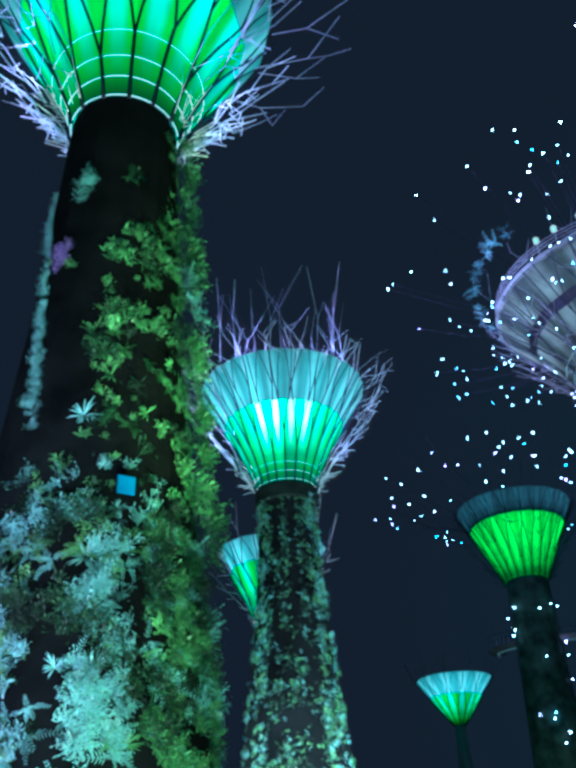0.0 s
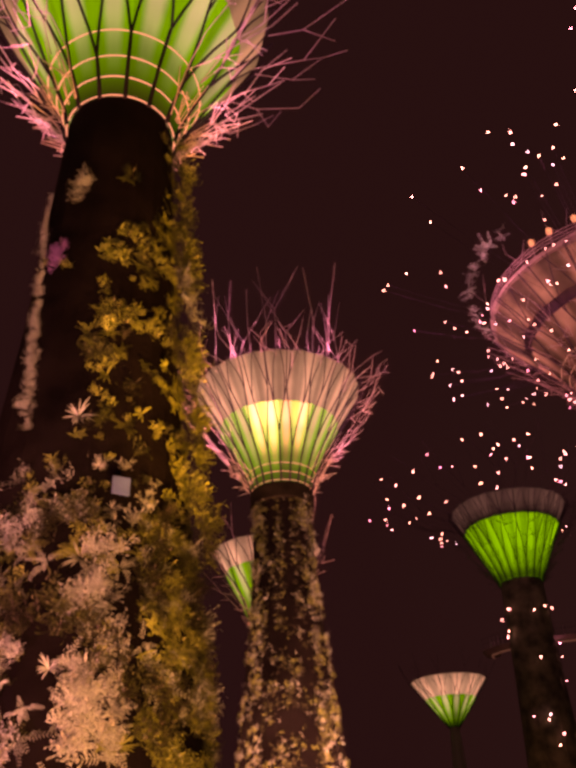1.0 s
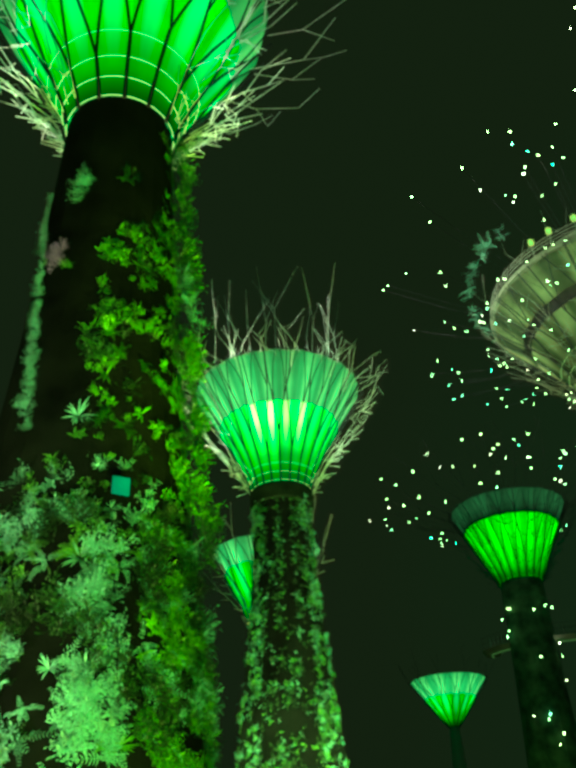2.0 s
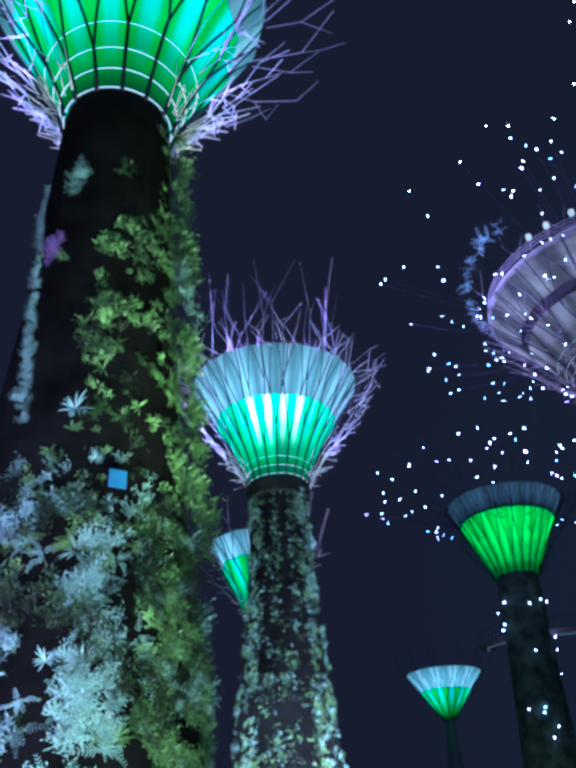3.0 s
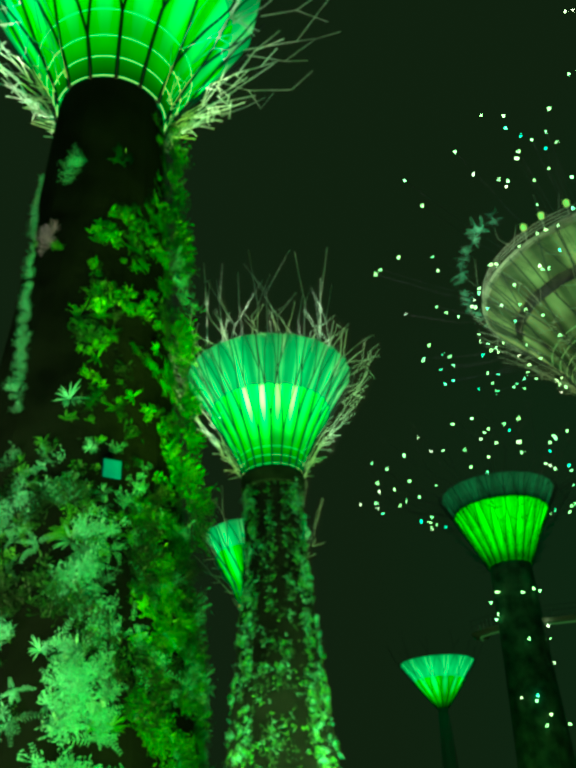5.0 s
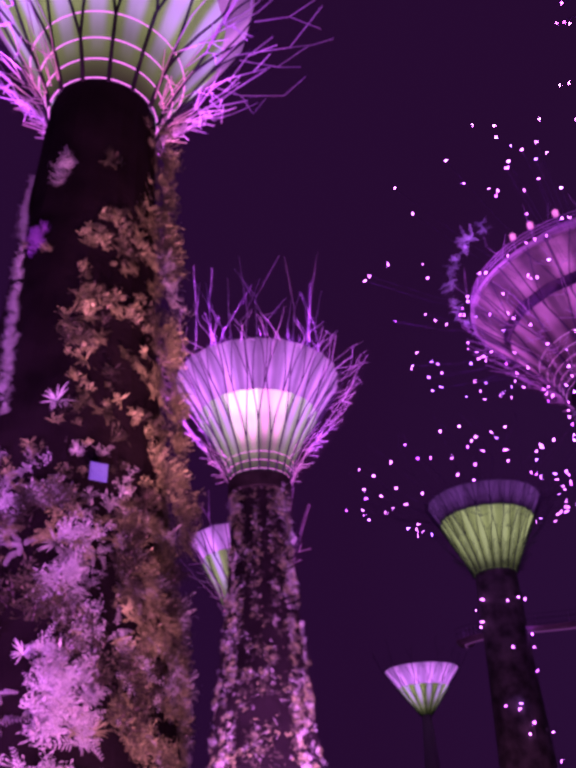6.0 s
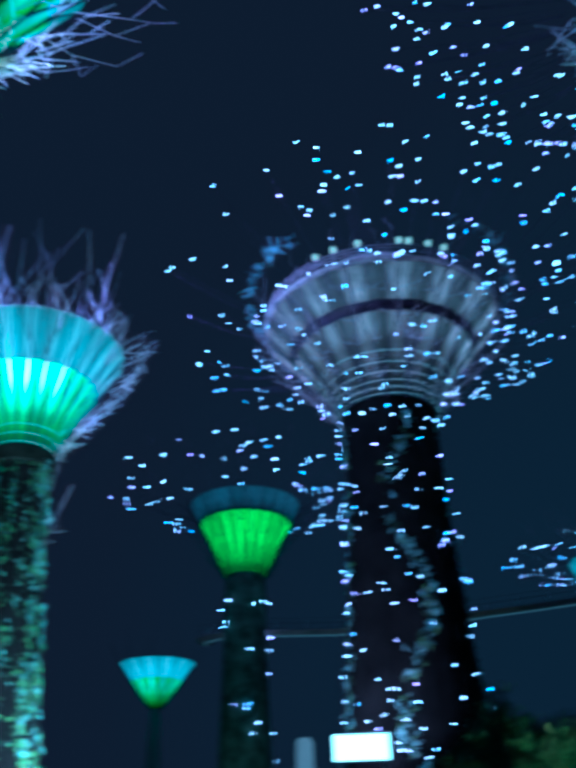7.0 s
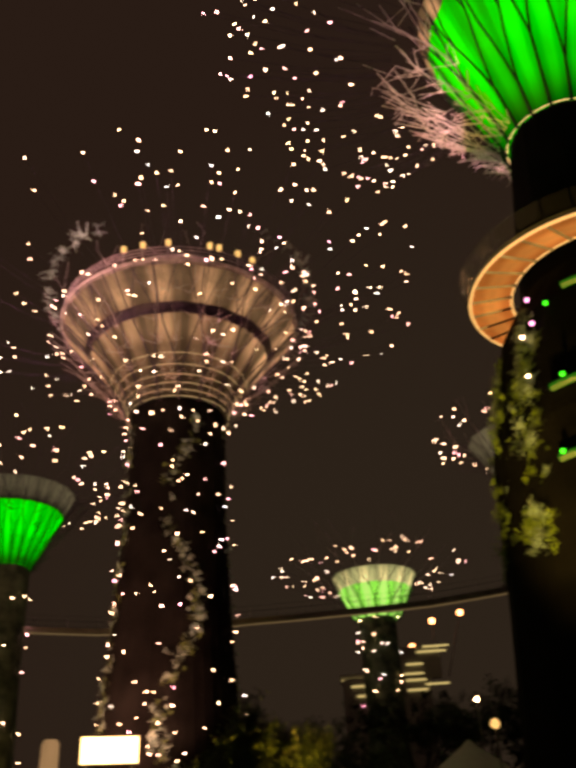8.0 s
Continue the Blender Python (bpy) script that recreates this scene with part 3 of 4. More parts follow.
panel = mesh_ob("panel", v, f, surface("blue_lit_tone", (0.05, 0.12, 0.30), (0.08, 0.17, 0.38), 1.0, 0.5), tree_a, "small panel with blue light in its colour")
panel.rotation_euler = (0, 0, 0.25)

# the tree beyond it
TRUNK_B = [(0, 4.4), (8.4, 3.3), (16, 2.5), (21, 2.1), (26.8, 1.95)]
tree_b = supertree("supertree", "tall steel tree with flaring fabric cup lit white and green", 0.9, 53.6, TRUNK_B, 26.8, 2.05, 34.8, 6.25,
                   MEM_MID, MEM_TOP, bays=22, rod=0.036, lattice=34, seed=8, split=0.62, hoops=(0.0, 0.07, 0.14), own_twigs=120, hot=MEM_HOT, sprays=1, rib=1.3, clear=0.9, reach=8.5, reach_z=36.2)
tree_b.location.z = -0.6


def uprights(tree, zr, radius, count, height, r, seed):
    """Tall thin rods that stand over the rim, kinked or forked half-way up."""
    rng = random.Random(seed)
    for i in range(count):
        a = 2 * math.pi * (i + rng.uniform(-0.35, 0.35)) / count
        q = radius * rng.uniform(0.5, 0.92)
        p = Vector((q * math.cos(a), q * math.sin(a), zr - 0.3))
        tall = height * rng.uniform(0.65, 1.0)
        lean = Vector((math.cos(a), math.sin(a), 0)) * rng.uniform(-0.08, 0.10)
        knee = p + (lean + Vector((0, 0, rng.uniform(0.35, 0.6)))) * tall
        twig_part(tree, p, knee, r, TWIG)
        turn = rng.uniform(0, 6.283)
        for sgn in ((-1, 1) if rng.random() < 0.6 else (1,)):
            way = Vector((math.cos(turn), math.sin(turn), 0)) * sgn * rng.uniform(0.08, 0.24) + Vector((0, 0, rng.uniform(0.25, 0.45)))
            twig_part(tree, knee, knee + way * tall, r * 0.85, TWIG)


def rim_spikes(tree, zr, radius, count, r, seed):
    """Short rods that stick out round the rim and bend back."""
    rng = random.Random(seed)
    for i in range(count):
        a = 2 * math.pi * (i + rng.uniform(-0.4, 0.4)) / count
        p = Vector((radius * math.cos(a), radius * math.sin(a), zr - rng.uniform(0.0, 0.5)))
        b, q = a + rng.uniform(-0.16, 0.16), radius + rng.uniform(0.5, 2.0)
        tip = Vector((q * math.cos(b), q * math.sin(b), p.z + rng.uniform(-0.1, 1.0)))
        twig_part(tree, p, tip, r, TWIG)
        if rng.random() < 0.7:
            b, q = b + rng.uniform(-0.14, 0.14), q + rng.uniform(-0.7, 0.5)
            twig_part(tree, tip, Vector((q * math.cos(b), q * math.sin(b), tip.z + rng.uniform(0.3, 1.3))), r * 0.9, TWIG)


rim_spikes(tree_b, 34.8, 6.3, 40, 0.015, 83)
uprights(tree_b, 34.8, 5.9, 24, 11.5, 0.017, 81)
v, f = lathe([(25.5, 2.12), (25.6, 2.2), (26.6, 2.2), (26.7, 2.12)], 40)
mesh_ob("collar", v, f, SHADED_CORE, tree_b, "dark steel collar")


def spread_b(count, zmax, middle=0.07):
    """Thick planting down both flanks, a thin cover between them, mostly in the shade-dark leaf colour."""
    out = []
    while len(out) < count:
        s, z = rng.uniform(-1, 1), rng.uniform(4, zmax)
        thick = 0.5 + 1.7 * noise.noise(Vector((s * 4, z * 0.6, 5.0)))
        flank = abs(s) > 0.62 + 0.12 * noise.noise(Vector((z * 0.5, 2.0, 1.0)))
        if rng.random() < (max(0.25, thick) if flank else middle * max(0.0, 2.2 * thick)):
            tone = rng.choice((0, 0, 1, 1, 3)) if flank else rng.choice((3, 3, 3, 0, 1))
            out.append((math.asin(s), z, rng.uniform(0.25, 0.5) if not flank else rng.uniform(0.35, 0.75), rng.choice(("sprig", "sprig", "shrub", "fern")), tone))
    return out


plant_up(tree_b, TRUNK_B, spread_b(2300, 26, 0.25), 150, rng)

# a further one, half hidden behind it
TRUNK_C = [(0, 3.6), (8, 2.6), (16, 2.0), (23.3, 1.75)]
tree_c = supertree("supertree", "slender steel tree with pale lit cup behind another", -0.3, 72.0, TRUNK_C, 23.3, 1.75, 29.6, 5.0,
                   MEM_LOW, MEM_TOP, rod=0.06, seed=12, split=0.7, hoops=(0.0,), reach=6.2, twig=STEEL, lattice=10)
tree_c.location.z = -1.0
plant_up(tree_c, TRUNK_C, spread_b(420, 22, 0.2), 60, rng)

# the green one
TRUNK_G = [(0, 3.8), (10, 2.6), (20, 2.2), (29.2, 2.05)]
tree_g = supertree("supertree", "distant steel tree with bright green cup and fairy lights", 17.1, 85.0, TRUNK_G, 29.2, 2.15, 37.0, 5.95,
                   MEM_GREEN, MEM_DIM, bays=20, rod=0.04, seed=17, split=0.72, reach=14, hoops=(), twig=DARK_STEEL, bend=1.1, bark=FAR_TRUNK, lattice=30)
tree_g.location.z = -1.1
bulbs(tree_g, 140, 7.5, 15.0, 36.5, 38.8, 0.055, 21, thin=0.4)
trunk_bulbs(tree_g, TRUNK_G, 22, 8, 27, 0.058, 22)

# the far small one
TRUNK_S = [(0, 3.0), (12, 1.4), (24.8, 0.7)]
# pale cladding on this trunk lowers its contrast with the sky
tree_s = supertree("supertree", "very distant steel tree with small lit cup", 11.35, 140.0, TRUNK_S, 24.6, 0.8, 31.4, 6.0,
                   MEM_LOW, MEM_TOP, rod=0.05, seed=23, split=0.6, skin=False, reach=8, hoops=(), twig=DARK_STEEL, bend=1.0, bark=WALL)
tree_s.location.z = -0.6

# the tallest, with a bar on its top
TRUNK_T = [(0, 6.2), (8, 5.0), (16, 4.3), (26, 3.8), (34.4, 3.7)]
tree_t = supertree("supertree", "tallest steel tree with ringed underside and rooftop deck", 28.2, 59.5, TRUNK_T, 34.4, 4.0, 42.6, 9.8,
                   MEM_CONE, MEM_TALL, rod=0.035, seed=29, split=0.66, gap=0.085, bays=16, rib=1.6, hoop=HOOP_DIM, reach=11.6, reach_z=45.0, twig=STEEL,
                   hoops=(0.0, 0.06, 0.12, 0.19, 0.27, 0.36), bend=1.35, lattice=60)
tree_t.location.z = -1.7
bulbs(tree_t, 300, 10.2, 20.8, 42.2, 45.4, 0.046, 31, thin=0.68)
cup_bulbs(tree_t, 105, 0.046, 33)
trunk_bulbs(tree_t, TRUNK_T, 135, 7, 34, 0.046, 32)
climbers = []
for i in range(640):
    z, side = rng.uniform(4, 33), rng.random()
    a = rng.uniform(-1.5, -1.05) if side < 0.38 else rng.uniform(1.15, 1.5) if side < 0.5 else 0.12 + 0.3 * math.sin(z * 0.42) + rng.gauss(0, 0.07)
    if noise.noise(Vector((a * 2.0, z * 0.5, 9.0))) > -0.2:
        climbers.append((a, z, rng.uniform(0.4, 0.85), rng.choice(("shrub", "fern", "bromeliad")), rng.choice((0, 1, 1) if side >= 0.5 else (0, 1))))
plant_up(tree_t, TRUNK_T, climbers, 120, rng)

# far right
TRUNK_U = [(0, 3.0), (12, 2.0), (23.8, 1.9)]
tree_u = supertree("supertree", "distant steel tree hung with rows of fairy lights", 42.1, 90.0, TRUNK_U, 23.9, 2.4, 28.4, 4.65,
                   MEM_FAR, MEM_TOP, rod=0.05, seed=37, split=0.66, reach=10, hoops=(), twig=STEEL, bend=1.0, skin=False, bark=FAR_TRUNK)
bulbs(tree_u, 80, 5.2, 11.3, 28.0, 29.2, 0.042, 38)
trunk_bulbs(tree_u, TRUNK_U, 24, 15, 24, 0.05, 39)

# near right
TRUNK_R = [(0, 6.0), (8, 5.4), (13, 5.1), (17.5, 4.1), (19.3, 3.05), (21, 2.9), (24.5, 2.45), (27.3, 2.15)]
tree_r = supertree("supertree", "near steel tree with green cup and walkway round its trunk", 62.0, 28.0, TRUNK_R, 27.3, 2.2, 35.4, 5.2,
                   MEM_GREEN, MEM_TALL, bays=18, rod=0.04, rib=1.2, seed=41, split=0.85, hoops=(0.0,), reach=8.6, reach_z=37.0, own_twigs=200, sprays=1, lattice=110, skin_off=2.5, clear=0.75, bend=1.05)
bulbs(tree_r, 190, 8.0, 15.5, 35.0, 38.5, 0.037, 43, arc=(-2.4, 0.1))
strip = []
while len(strip) < 210:
    a, z = rng.choice((rng.gauss(-1.22, 0.12), rng.gauss(-0.72, 0.07))), rng.uniform(9.2, 17.2)
    if noise.noise(Vector((a * 6.0, z * 0.5, 2.0))) > -0.08 or rng.random() < 0.1:
        strip.append((a, z, rng.uniform(0.5, 1.0), rng.choice(KINDS), rng.choice((0, 0, 1))))
plant_up(tree_r, TRUNK_R, strip, 90, rng)
# coloured lamps and lit bars on the dark trunk under the platform
GREEN_LAMP, PURPLE_LAMP = glow("green_lamp", (0.05, 1.0, 0.12), 3.0), glow("purple_lamp", (0.8, 0.25, 1.0), 6.0)
for a, z, mat in ((-0.63, 17.9, PURPLE_LAMP), (-0.55, 16.6, PURPLE_LAMP), (-0.42, 17.1, GREEN_LAMP), (-0.65, 16.3, BULB), (-0.35, 14.0, GREEN_LAMP), (-0.42, 11.5, GREEN_LAMP), (-0.6, 14.6, BULB)):
    r = interp(TRUNK_R, z) + 0.3
    b = 0.045 if mat is BULB else 0.075
    v, f = lathe([(z - b, b * 0.4), (z - b * 0.5, b), (z + b * 0.5, b), (z + b, b * 0.4)], 10)
    mesh_ob("bulb", [(p[0] + r * math.cos(a), p[1] + r * math.sin(a), p[2]) for p in v], f, mat, tree_r, "coloured glowing lamp")
LED = glow("green_strip", (0.01, 0.8, 0.08), 0.16)
for a0, a1, z in ((-0.45, -0.1, 13.8), (-0.46, -0.2, 11.4), (-0.3, -0.05, 17.7)):
    rods = Rods(6)
    rods.tube([((interp(TRUNK_R, z) + 0.14) * math.cos(a0 + (a1 - a0) * i / 6), (interp(TRUNK_R, z) + 0.14) * math.sin(a0 + (a1 - a0) * i / 6), z) for i in range(7)], 0.13)
    rods.make("strip_light", LED, tree_r, "dim green strip light")


def fern_ring(tree, r, z, count, size):
    for i in range(count):
        a = 2 * math.pi * i / count + rng.uniform(-0.05, 0.05)
        if abs(math.sin(a)) < 0.5:
            continue
        m = Matrix.Translation((r * math.cos(a), r * math.sin(a), z + rng.uniform(-0.5, 0.5))) @ pose(0, 0, 0, rng.uniform(-40, 40), rng.uniform(-40, 40), rng.uniform(0, 360))
        share("fern", TUFTS["fern", 1][0], m @ Matrix.Scale(size * rng.uniform(0.7, 1.2), 4), tree)


# rooftop of the tallest tree
v, f = lathe([(42.62, 9.3), (42.7, 9.85), (42.95, 9.95), (43.05, 9.8), (43.1, 2.0)], 64)
mesh_ob("rooftop_deck", v, f, PAVE, tree_t, "metal rooftop deck")
v, f = lathe([(43.1, 5.2), (43.8, 5.3), (45.6, 5.6), (46.0, 6.4), (46.2, 6.3)], 48)
mesh_ob("bar_pavilion", v, f, WALL, tree_t, "dark glazed rooftop pavilion")
# backing added inside the cup only to keep the slot between panels dark
v, f = lathe([(36.0, 3.6), (38.8, 5.0), (41.0, 7.2), (42.2, 8.2)], 48)
mesh_ob("inner_drum", v, f, DARK_STEEL, tree_t, "added dark backing behind the cup's slot")
loop = Rods(4)
for z, r in ((43.5, 9.75), (43.8, 9.75), (44.1, 9.75)):
    loop.tube([(r * math.cos(2 * math.pi * k / 64), r * math.sin(2 * math.pi * k / 64), z) for k in range(65)], 0.03)
loop.make("railing", STEEL, tree_t)
for k in range(7):
    a = (-0.5, -0.33, -0.12, 0.22, 0.3, 0.47, 0.62)[k]
    rods = Rods(6)
    rods.tube([(9.4 * math.cos(a), 9.4 * math.sin(a), 43.05), (9.4 * math.cos(a), 9.4 * math.sin(a), 44.5)], 0.04)
    post = rods.make("lantern_post", STEEL, tree_t)
    v, f = lathe([(44.5, 0.10), (44.6, 0.2), (44.95, 0.22), (45.1, 0.08)], 10)
    mesh_ob("lantern", [(p[0] + 9.4 * math.cos(a), p[1] + 9.4 * math.sin(a), p[2]) for p in v], f, WARM, post, "warm glowing lantern")
fern_ring(tree_t, 11.2, 46.0, 90, 1.3)

# a tree mostly hidden behind the near one
TRUNK_V = [(0, 3.0), (16, 2.2), (30, 2.0)]
tree_v = supertree("supertree", "dim steel tree with fairy lights behind a trunk", 54.0, 76.0, TRUNK_V, 30.0, 2.1, 36.0, 5.5,
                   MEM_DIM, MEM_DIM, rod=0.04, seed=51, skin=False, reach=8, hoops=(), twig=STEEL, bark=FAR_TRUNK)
bulbs(tree_v, 60, 5.8, 9.2, 35.0, 37.0, 0.052, 52)


def swept(path, half, z0, z1):
    """A flat-bottomed beam along a plan line."""
    v, f = [], []
    for i, p in enumerate(path):
        t = (path[min(i + 1, len(path) - 1)] - path[max(i - 1, 0)]).normalized()
        n = Vector((-t.y, t.x, 0))
        for off, z in ((-half, z1), (-half * 0.6, z0), (half * 0.6, z0), (half, z1)):
            v.append((p.x + n.x * off, p.y + n.y * off, p.z + z))
    for i in range(len(path) - 1):
        for k in range(4):
            s = (k + 1) % 4
            f.append((4 * i + k, 4 * i + 4 + k, 4 * i + 4 + s, 4 * i + s))
    f += [(0, 1, 2, 3), tuple(4 * (len(path) - 1) + k for k in (3, 2, 1, 0))]
    return v, f


# aerial walkway between the trees
KNOTS = [(14.5, 89.0), (14.4, 87.6), (15.2, 86.4), (17.1, 85.0), (23.3, 85.5), (28.5, 84.5), (33.4, 82.0), (39.5, 80.5), (45.8, 79.4), (55.4, 76.0), (66.0, 73.0), (80.0, 72.0)]
line = []
for (a0, d0), (a1, d1) in zip(KNOTS, KNOTS[1:]):
    for i in range(6):
        t = i / 6
        line.append(polar(a0 + (a1 - a0) * t, d0 + (d1 - d0) * t, 22.4))
skyway = tagged(new("aerial_walkway"), "long curved grey steel aerial walkway hung between trees", "walkway")
v, f = swept(line, 0.9, -0.35, 0.0)
mesh_ob("deck", v, f, PAVE, skyway)
for side in (-0.85, 0.85):
    for h in (0.6, 1.15):
        rods = Rods(4)
        pts = []
        for i, p in enumerate(line):
            t = (line[min(i + 1, len(line) - 1)] - line[max(i - 1, 0)]).normalized()
            pts.append(p + Vector((-t.y, t.x, 0)) * side + Vector((0, 0, h)))
        rods.tube(pts, 0.016)
        rods.make("rail", DARK_STEEL, skyway)
# added glow line under the deck, which no lamp reaches
strip = Rods(4)
strip.tube([p + Vector((0, 0, -0.42)) for p in line], 0.07)
EDGE = glow("edge_light", (1.0, 0.62, 0.6), 0.2)
strip.make("edge_light", EDGE, skyway, "added faint glow along the deck")
post_rod = Rods(4)
post_rod.tube([(0, 0, 0), (0, 0, 1.15)], 0.03)
first = post_rod.make("post", STEEL, skyway)
first.location = line[0]
for p in line[2::2]:
    share("post", first.data, Matrix.Translation(p), skyway)

# platform round the near right trunk
ring = tagged(new("ring_platform"), "round walkway platform with lit underside and glass parapet", "walkway")
ring.location = polar(61.5, 28.0, 19.75)
ring.rotation_euler = (0, 0, math.atan2(-ring.location.y, -ring.location.x))
SEG = 30


def ring_at(a, t, z):
    """From the inner edge (t 0), a circle set off towards one side, to the outer edge (t 1)."""
    r = 3.5 + (4.6 - 3.5) * t
    return Vector((r * math.cos(a), r * math.sin(a) + 0.38 * (1 - t), z))


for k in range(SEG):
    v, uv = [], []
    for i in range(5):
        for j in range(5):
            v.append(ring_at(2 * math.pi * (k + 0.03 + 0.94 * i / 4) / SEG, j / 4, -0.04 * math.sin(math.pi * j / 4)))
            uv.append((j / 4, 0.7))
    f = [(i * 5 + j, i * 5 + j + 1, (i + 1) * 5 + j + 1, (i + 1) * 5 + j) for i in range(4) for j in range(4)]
    # no lamps under here: each panel emits its own light
    mesh_ob("soffit_panel", v, f, SOFFIT_GLOW, ring, uvs=uv)
    a = 2 * math.pi * k / SEG
    rods = Rods(4)
    rods.tube([ring_at(a, 0, -0.02), ring_at(a, 1, -0.02)], 0.07)
    rods.make("beam", STEEL, ring)
v, f = [], []
for k in range(64):
    a = 2 * math.pi * k / 64
    for t, z in ((0, 0.06), (1.03, 0.06), (1.03, 0.3), (0, 0.3)):
        v.append(ring_at(a, t, z))
for k in range(64):
    s = (k + 1) % 64
    for q in range(4):
        f.append((4 * k + q, 4 * k + (q + 1) % 4, 4 * s + (q + 1) % 4, 4 * s + q))
mesh_ob("deck", v, f, PAVE, ring)
RIM = glow("rim_light", (1.0, 0.5, 0.36), 1.5)
for t in (0.0, 1.04):
    rods = Rods(6)
    rods.tube([ring_at(2 * math.pi * k / 72, t, 0.03) for k in range(73)], 0.06)
    rods.make("rim_light", RIM, ring, "glowing edge strip")
GLASS, gn, gl, gp = nodes_of("parapet_glass")
gp.inputs["Base Color"].default_value = (0.6, 0.62, 0.62, 1)
gp.inputs["Roughness"].default_value, gp.inputs["Transmission Weight"].default_value, gp.inputs["IOR"].default_value = 0.12, 0.97, 1.3
gp.inputs["Alpha"].default_value = 0.35
for k in range(SEG):
    v = []
    for th in (0.0, 0.03):
        for a, z in ((0.04, 0.32), (0.96, 0.32), (0.96, 0.95), (0.04, 0.95)):
            w = 2 * math.pi * (k + a) / SEG
            r = 4.68 + 0.25 * z + th
            v.append((r * math.cos(w), r * math.sin(w), z))
    f = [(0, 1, 2, 3), (7, 6, 5, 4), (0, 4, 5, 1), (1, 5, 6, 2), (2, 6, 7, 3), (3, 7, 4, 0)]
    mesh_ob("glass_panel", v, f, GLASS, ring).visible_shadow = False


def box(cx, cy, cz, sx, sy, sz, bevel=0.0):
    bm = bmesh.new()
    bmesh.ops.create_cube(bm, size=1.0)
    for q in bm.verts:
        q.co = (q.co.x * sx + cx, q.co.y * sy + cy, q.co.z * sz + cz)
    if bevel:
        bmesh.ops.bevel(bm, geom=bm.edges[:], offset=bevel, segments=2, affect="EDGES")
    bm.verts.index_update()
    v, f = [tuple(q.co) for q in bm.verts], [tuple(q.index for q in face.verts) for face in bm.faces]
    bm.free()
    return v, f


# glowing screen on posts
screen = tagged(new("light_screen"), "bright white lit screen on dark posts", "screen")
screen.location = polar(24.5, 45.0)
screen.rotation_euler = (0, 0, -radians(24.5))
mesh_ob("frame", *box(0, 0.1, 6.8, 2.9, 0.2, 1.35, 0.03), STEEL, screen)
mesh_ob("panel", *box(0, -0.03, 6.8, 2.75, 0.05, 1.2, 0.01), SCREEN, screen, "glowing white panel")
for x in (-1.1, 1.1):
    rods = Rods(8)
    rods.tube([(x, 0.12, 0), (x, 0.12, 6.2)], 0.09)
    rods.make("post", STEEL, screen)
# lit posts, no lamps themselves; the light falling on them is emission
PILLAR = membrane("lit_post_surface", (0.3, 0.15, 0.16), (0.5, 0.27, 0.27), 0.8)
for az, d, h in ((20.9, 45.0, 7.3), (34.2, 47.0, 5.6)):
    pillar = tagged(new("lit_post"), "short lit post on the lawn, its light put in as glow", "lamp", "light pillars")
    pillar.location = polar(az, d)
    v, f = lathe([(0.3, 0.5), (h * 0.5, 0.46), (h - 0.2, 0.42), (h, 0.3)], 20)
    mesh_ob("shade", v, f, PILLAR, pillar, uvs=[(0.5, 0.7)] * len(v), smooth=True)
    v, f = lathe([(0.0, 0.55), (0.28, 0.52)], 20)
    mesh_ob("base", v, f, STEEL, pillar)


def garden_tree(label, az, d, height, spread, seed, tone=3):
    r = random.Random(seed)
    tree = tagged(new("tree"), label, "tree", "garden trees")
    tree.location = polar(az, d)
    rods = Rods(7)
    fork = Vector((r.uniform(-.3, .3), r.uniform(-.3, .3), height * 0.45))
    rods.tube([(0, 0, 0), (r.uniform(-.1, .1), r.uniform(-.1, .1), height * 0.2), fork], 0.32, 0.2)
    v, f = [], []
    for i in range(7):
        a = r.uniform(0, 6.283)
        tip = Vector((spread * 0.7 * math.cos(a), spread * 0.7 * math.sin(a), height * r.uniform(0.6, 0.95)))
        rods.tube([fork, (fork + tip) / 2 + Vector((0, 0, 0.4)), tip], 0.14, 0.04)
        for j in range(26):
            p = tip + Vector((r.gauss(0, spread * 0.24), r.gauss(0, spread * 0.24), r.gauss(0, height * 0.07)))
            m = np.array(Matrix.Translation(p) @ pose(0, 0, 0, r.uniform(-60, 60), r.uniform(-60, 60), r.uniform(0, 360)) @ Matrix.Scale(r.uniform(1.2, 2.4), 4))
            me, verts, faces = TUFTS[r.choice(("shrub", "broad_leaf")), tone]
            base = len(v)
            v.extend((verts @ m[:3, :3].T + m[:3, 3]).tolist())
            f.extend(tuple(base + q for q in face) for face in faces)
    rods.make("trunk", BARK, tree)
    tagged(mesh_ob("crown", v, f, TONES[tone], tree), kind="stuff")


# both sets use DEEP_LEAF, whose shade-dark colour keeps the crowns dim
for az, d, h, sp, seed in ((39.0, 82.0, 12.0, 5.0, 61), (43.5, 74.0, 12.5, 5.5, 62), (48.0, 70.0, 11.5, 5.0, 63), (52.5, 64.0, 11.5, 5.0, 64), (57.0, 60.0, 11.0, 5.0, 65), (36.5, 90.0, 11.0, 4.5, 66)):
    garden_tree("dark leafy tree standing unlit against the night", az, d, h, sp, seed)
for az, d, h, sp, seed in ((32.0, 50.0, 8.0, 2.0, 71), (35.3, 50.0, 8.3, 2.2, 72)):
    garden_tree("small leafy tree lit from below", az, d, h, sp, seed)

# far tower with lit floors
tower = tagged(new("tower"), "distant dark tower with lit floor bands and red beacons", "building")
tower.location = polar(42.3, 260.0)
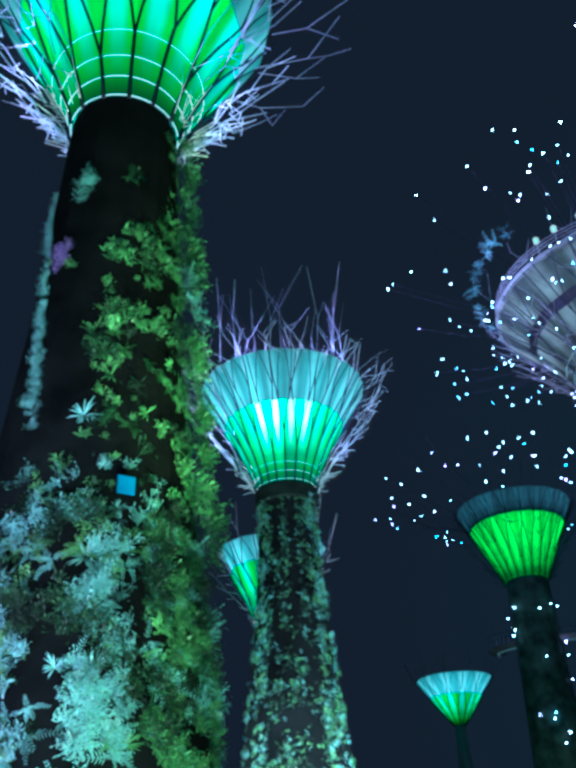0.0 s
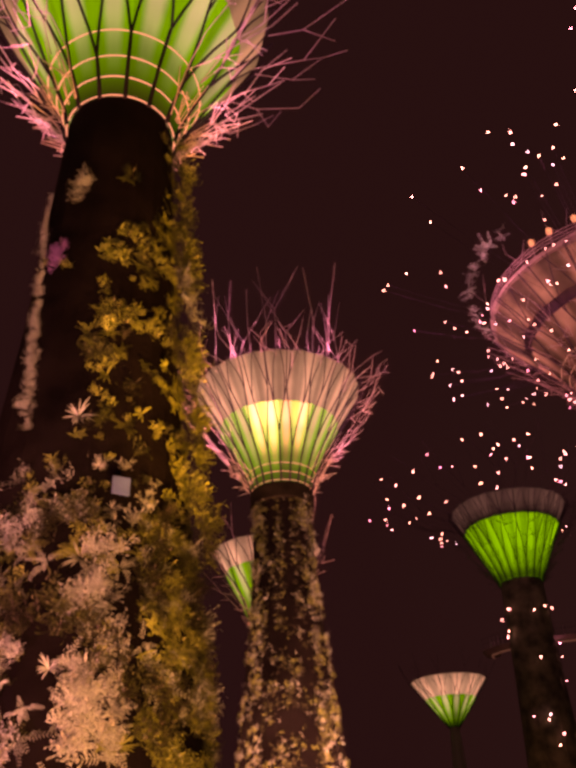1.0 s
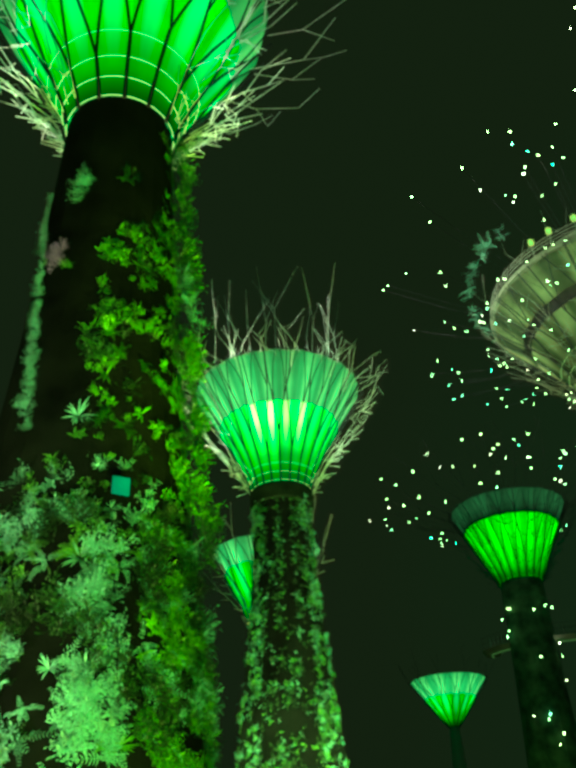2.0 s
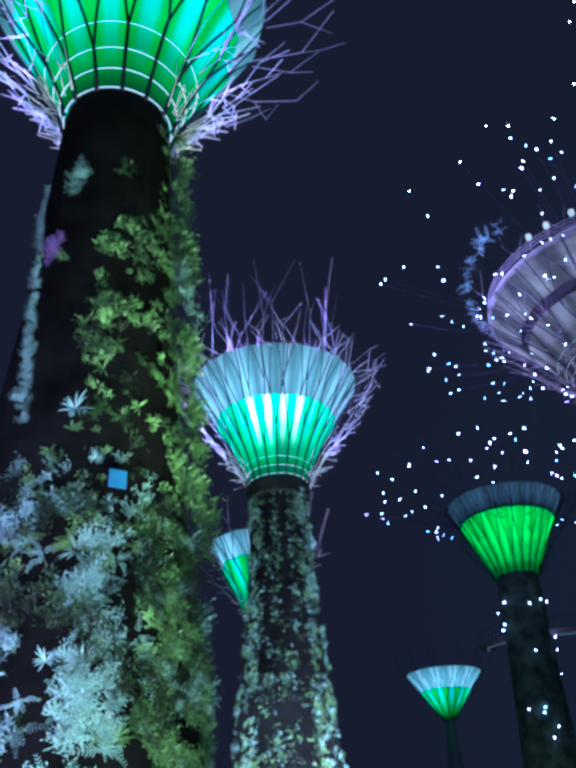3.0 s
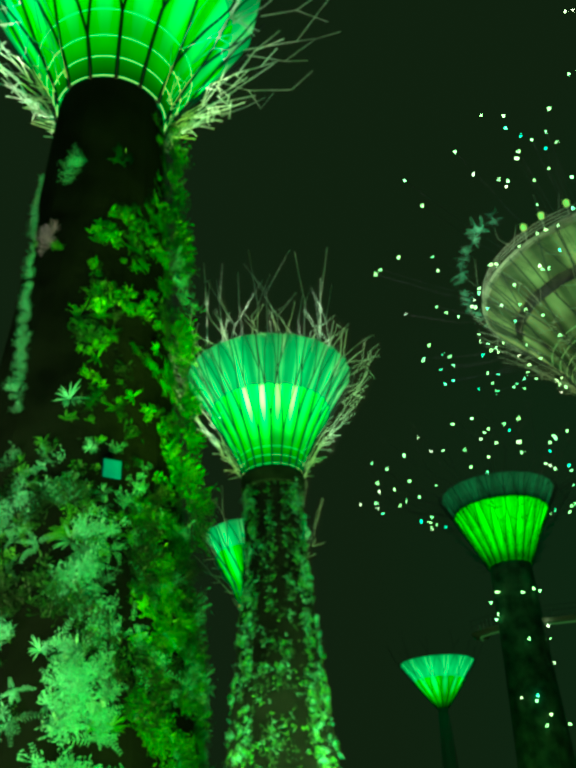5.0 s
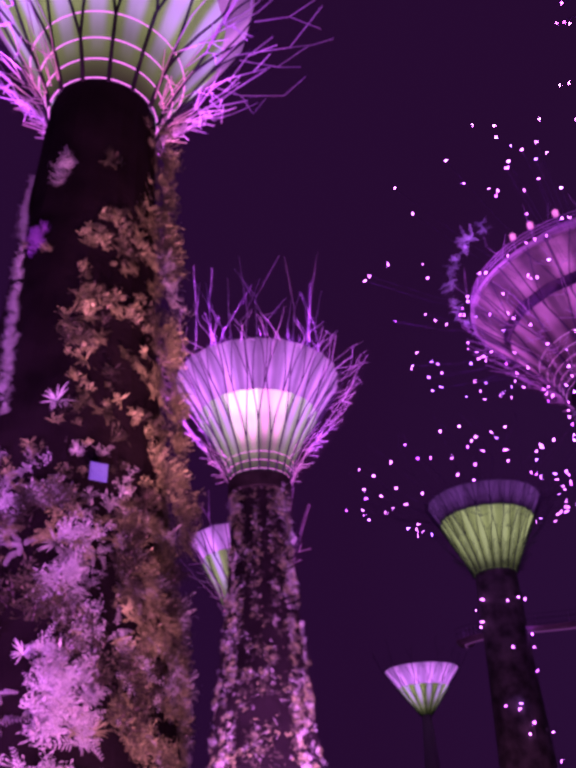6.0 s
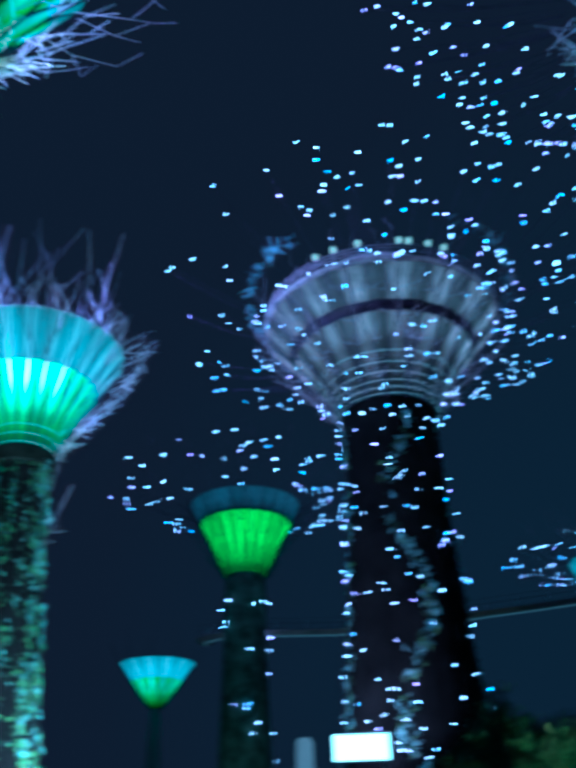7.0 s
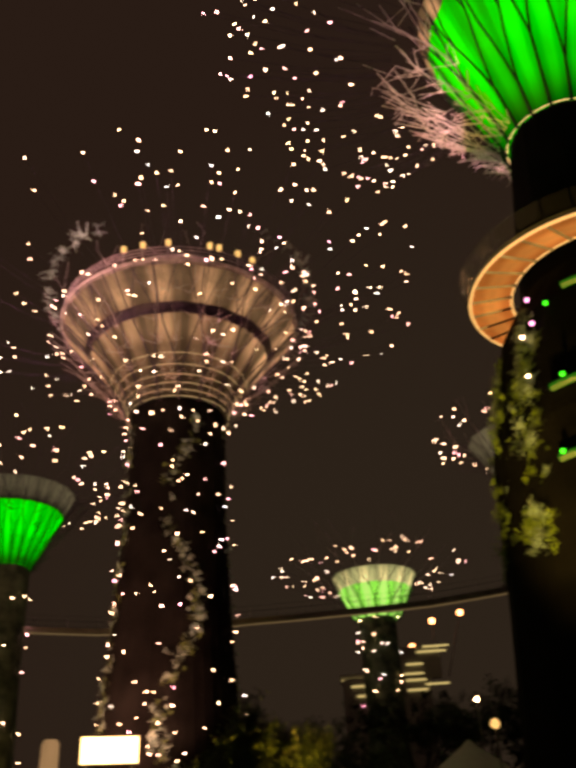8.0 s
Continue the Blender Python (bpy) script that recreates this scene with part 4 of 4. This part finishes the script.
tower.rotation_euler = (0, 0, -radians(42.3))
mesh_ob("body", *box(0, 8, 24.5, 26, 14, 49, 0.3), WALL, tower)
for x, z, w in ((-9.5, 49.6, 8), (-7.0, 46.6, 7), (-6.0, 43.8, 6), (9.0, 53.0, 5), (8.5, 50.2, 6), (8.8, 47.4, 6), (9.0, 44.6, 6), (14.5, 56.5, 9), (16.0, 58.0, 8), (1.0, 41.0, 5), (15, 46, 7)):
    mesh_ob("lit_window", *box(x, 0.7 if z < 49 else 6.2, z, w, 0.5, 0.55, 0.05), WINDOW, tower)
mesh_ob("roof_frame", *box(11, 8, 53.6, 12, 3.0, 9.4, 0.2), WALL, tower)
mesh_ob("roof_house", *box(-8, 8, 50, 12, 3.0, 2.6, 0.2), WALL, tower)
for x, z in ((16.0, 66.0), (25.0, 68.0), (9.0, 58.5)):
    rods = Rods(5)
    rods.tube([(min(x, 19), 8, 49), (x, 8, z)], 0.25, 0.12)
    mast = rods.make("mast", STEEL, tower)
    v, f = lathe([(-0.9, 0.3), (-0.5, 0.8), (0.5, 0.8), (0.9, 0.3)], 10)
    mesh_ob("beacon", [(p[0] + x, p[1] + 8, p[2] + z) for p in v], f, BEACON, mast, "red glowing beacon")

# pavilion roof and path lamps
pavilion = tagged(new("pavilion"), "pale tensile canopy roof over a low pavilion", "pavilion")
pavilion.location = polar(47.0, 44.0)
CANVAS = surface("canvas", (0.45, 0.47, 0.5), (0.6, 0.62, 0.66), 0.8, 0.7, 0.0, 0.15)
v, f = lathe([(4.2, 2.6), (4.7, 2.3), (5.4, 1.4), (6.1, 0.4), (6.4, 0.1)], 24)
mesh_ob("roof", v, f, CANVAS, pavilion, smooth=True)
for k in range(6):
    rods = Rods(6)
    a = k * math.pi / 3
    rods.tube([(2.4 * math.cos(a), 2.4 * math.sin(a), 0), (2.4 * math.cos(a), 2.4 * math.sin(a), 4.4)], 0.07)
    rods.make("post", STEEL, pavilion)
for az, d, z, mat, lab in ((48.8, 38.0, 6.3, WARM, "path lamp post with a warm orange globe"), (47.9, 52.0, 9.4, BULB, "path lamp post with a small white globe")):
    post = tagged(new("path_lamp"), lab, "lamp", "path lamps")
    post.location = polar(az, d)
    rods = Rods(6)
    rods.tube([(0, 0, 0), (0, 0, z - 0.2)], 0.06, 0.04)
    rods.make("pole", STEEL, post)
    big = 0.2 if mat is WARM else 0.12
    v, f = lathe([(z - big, big * 0.4), (z - big * 0.5, big * 0.9), (z, big), (z + big * 0.6, big * 0.8), (z + big, big * 0.3)], 12)
    mesh_ob("globe", v, f, mat, post)
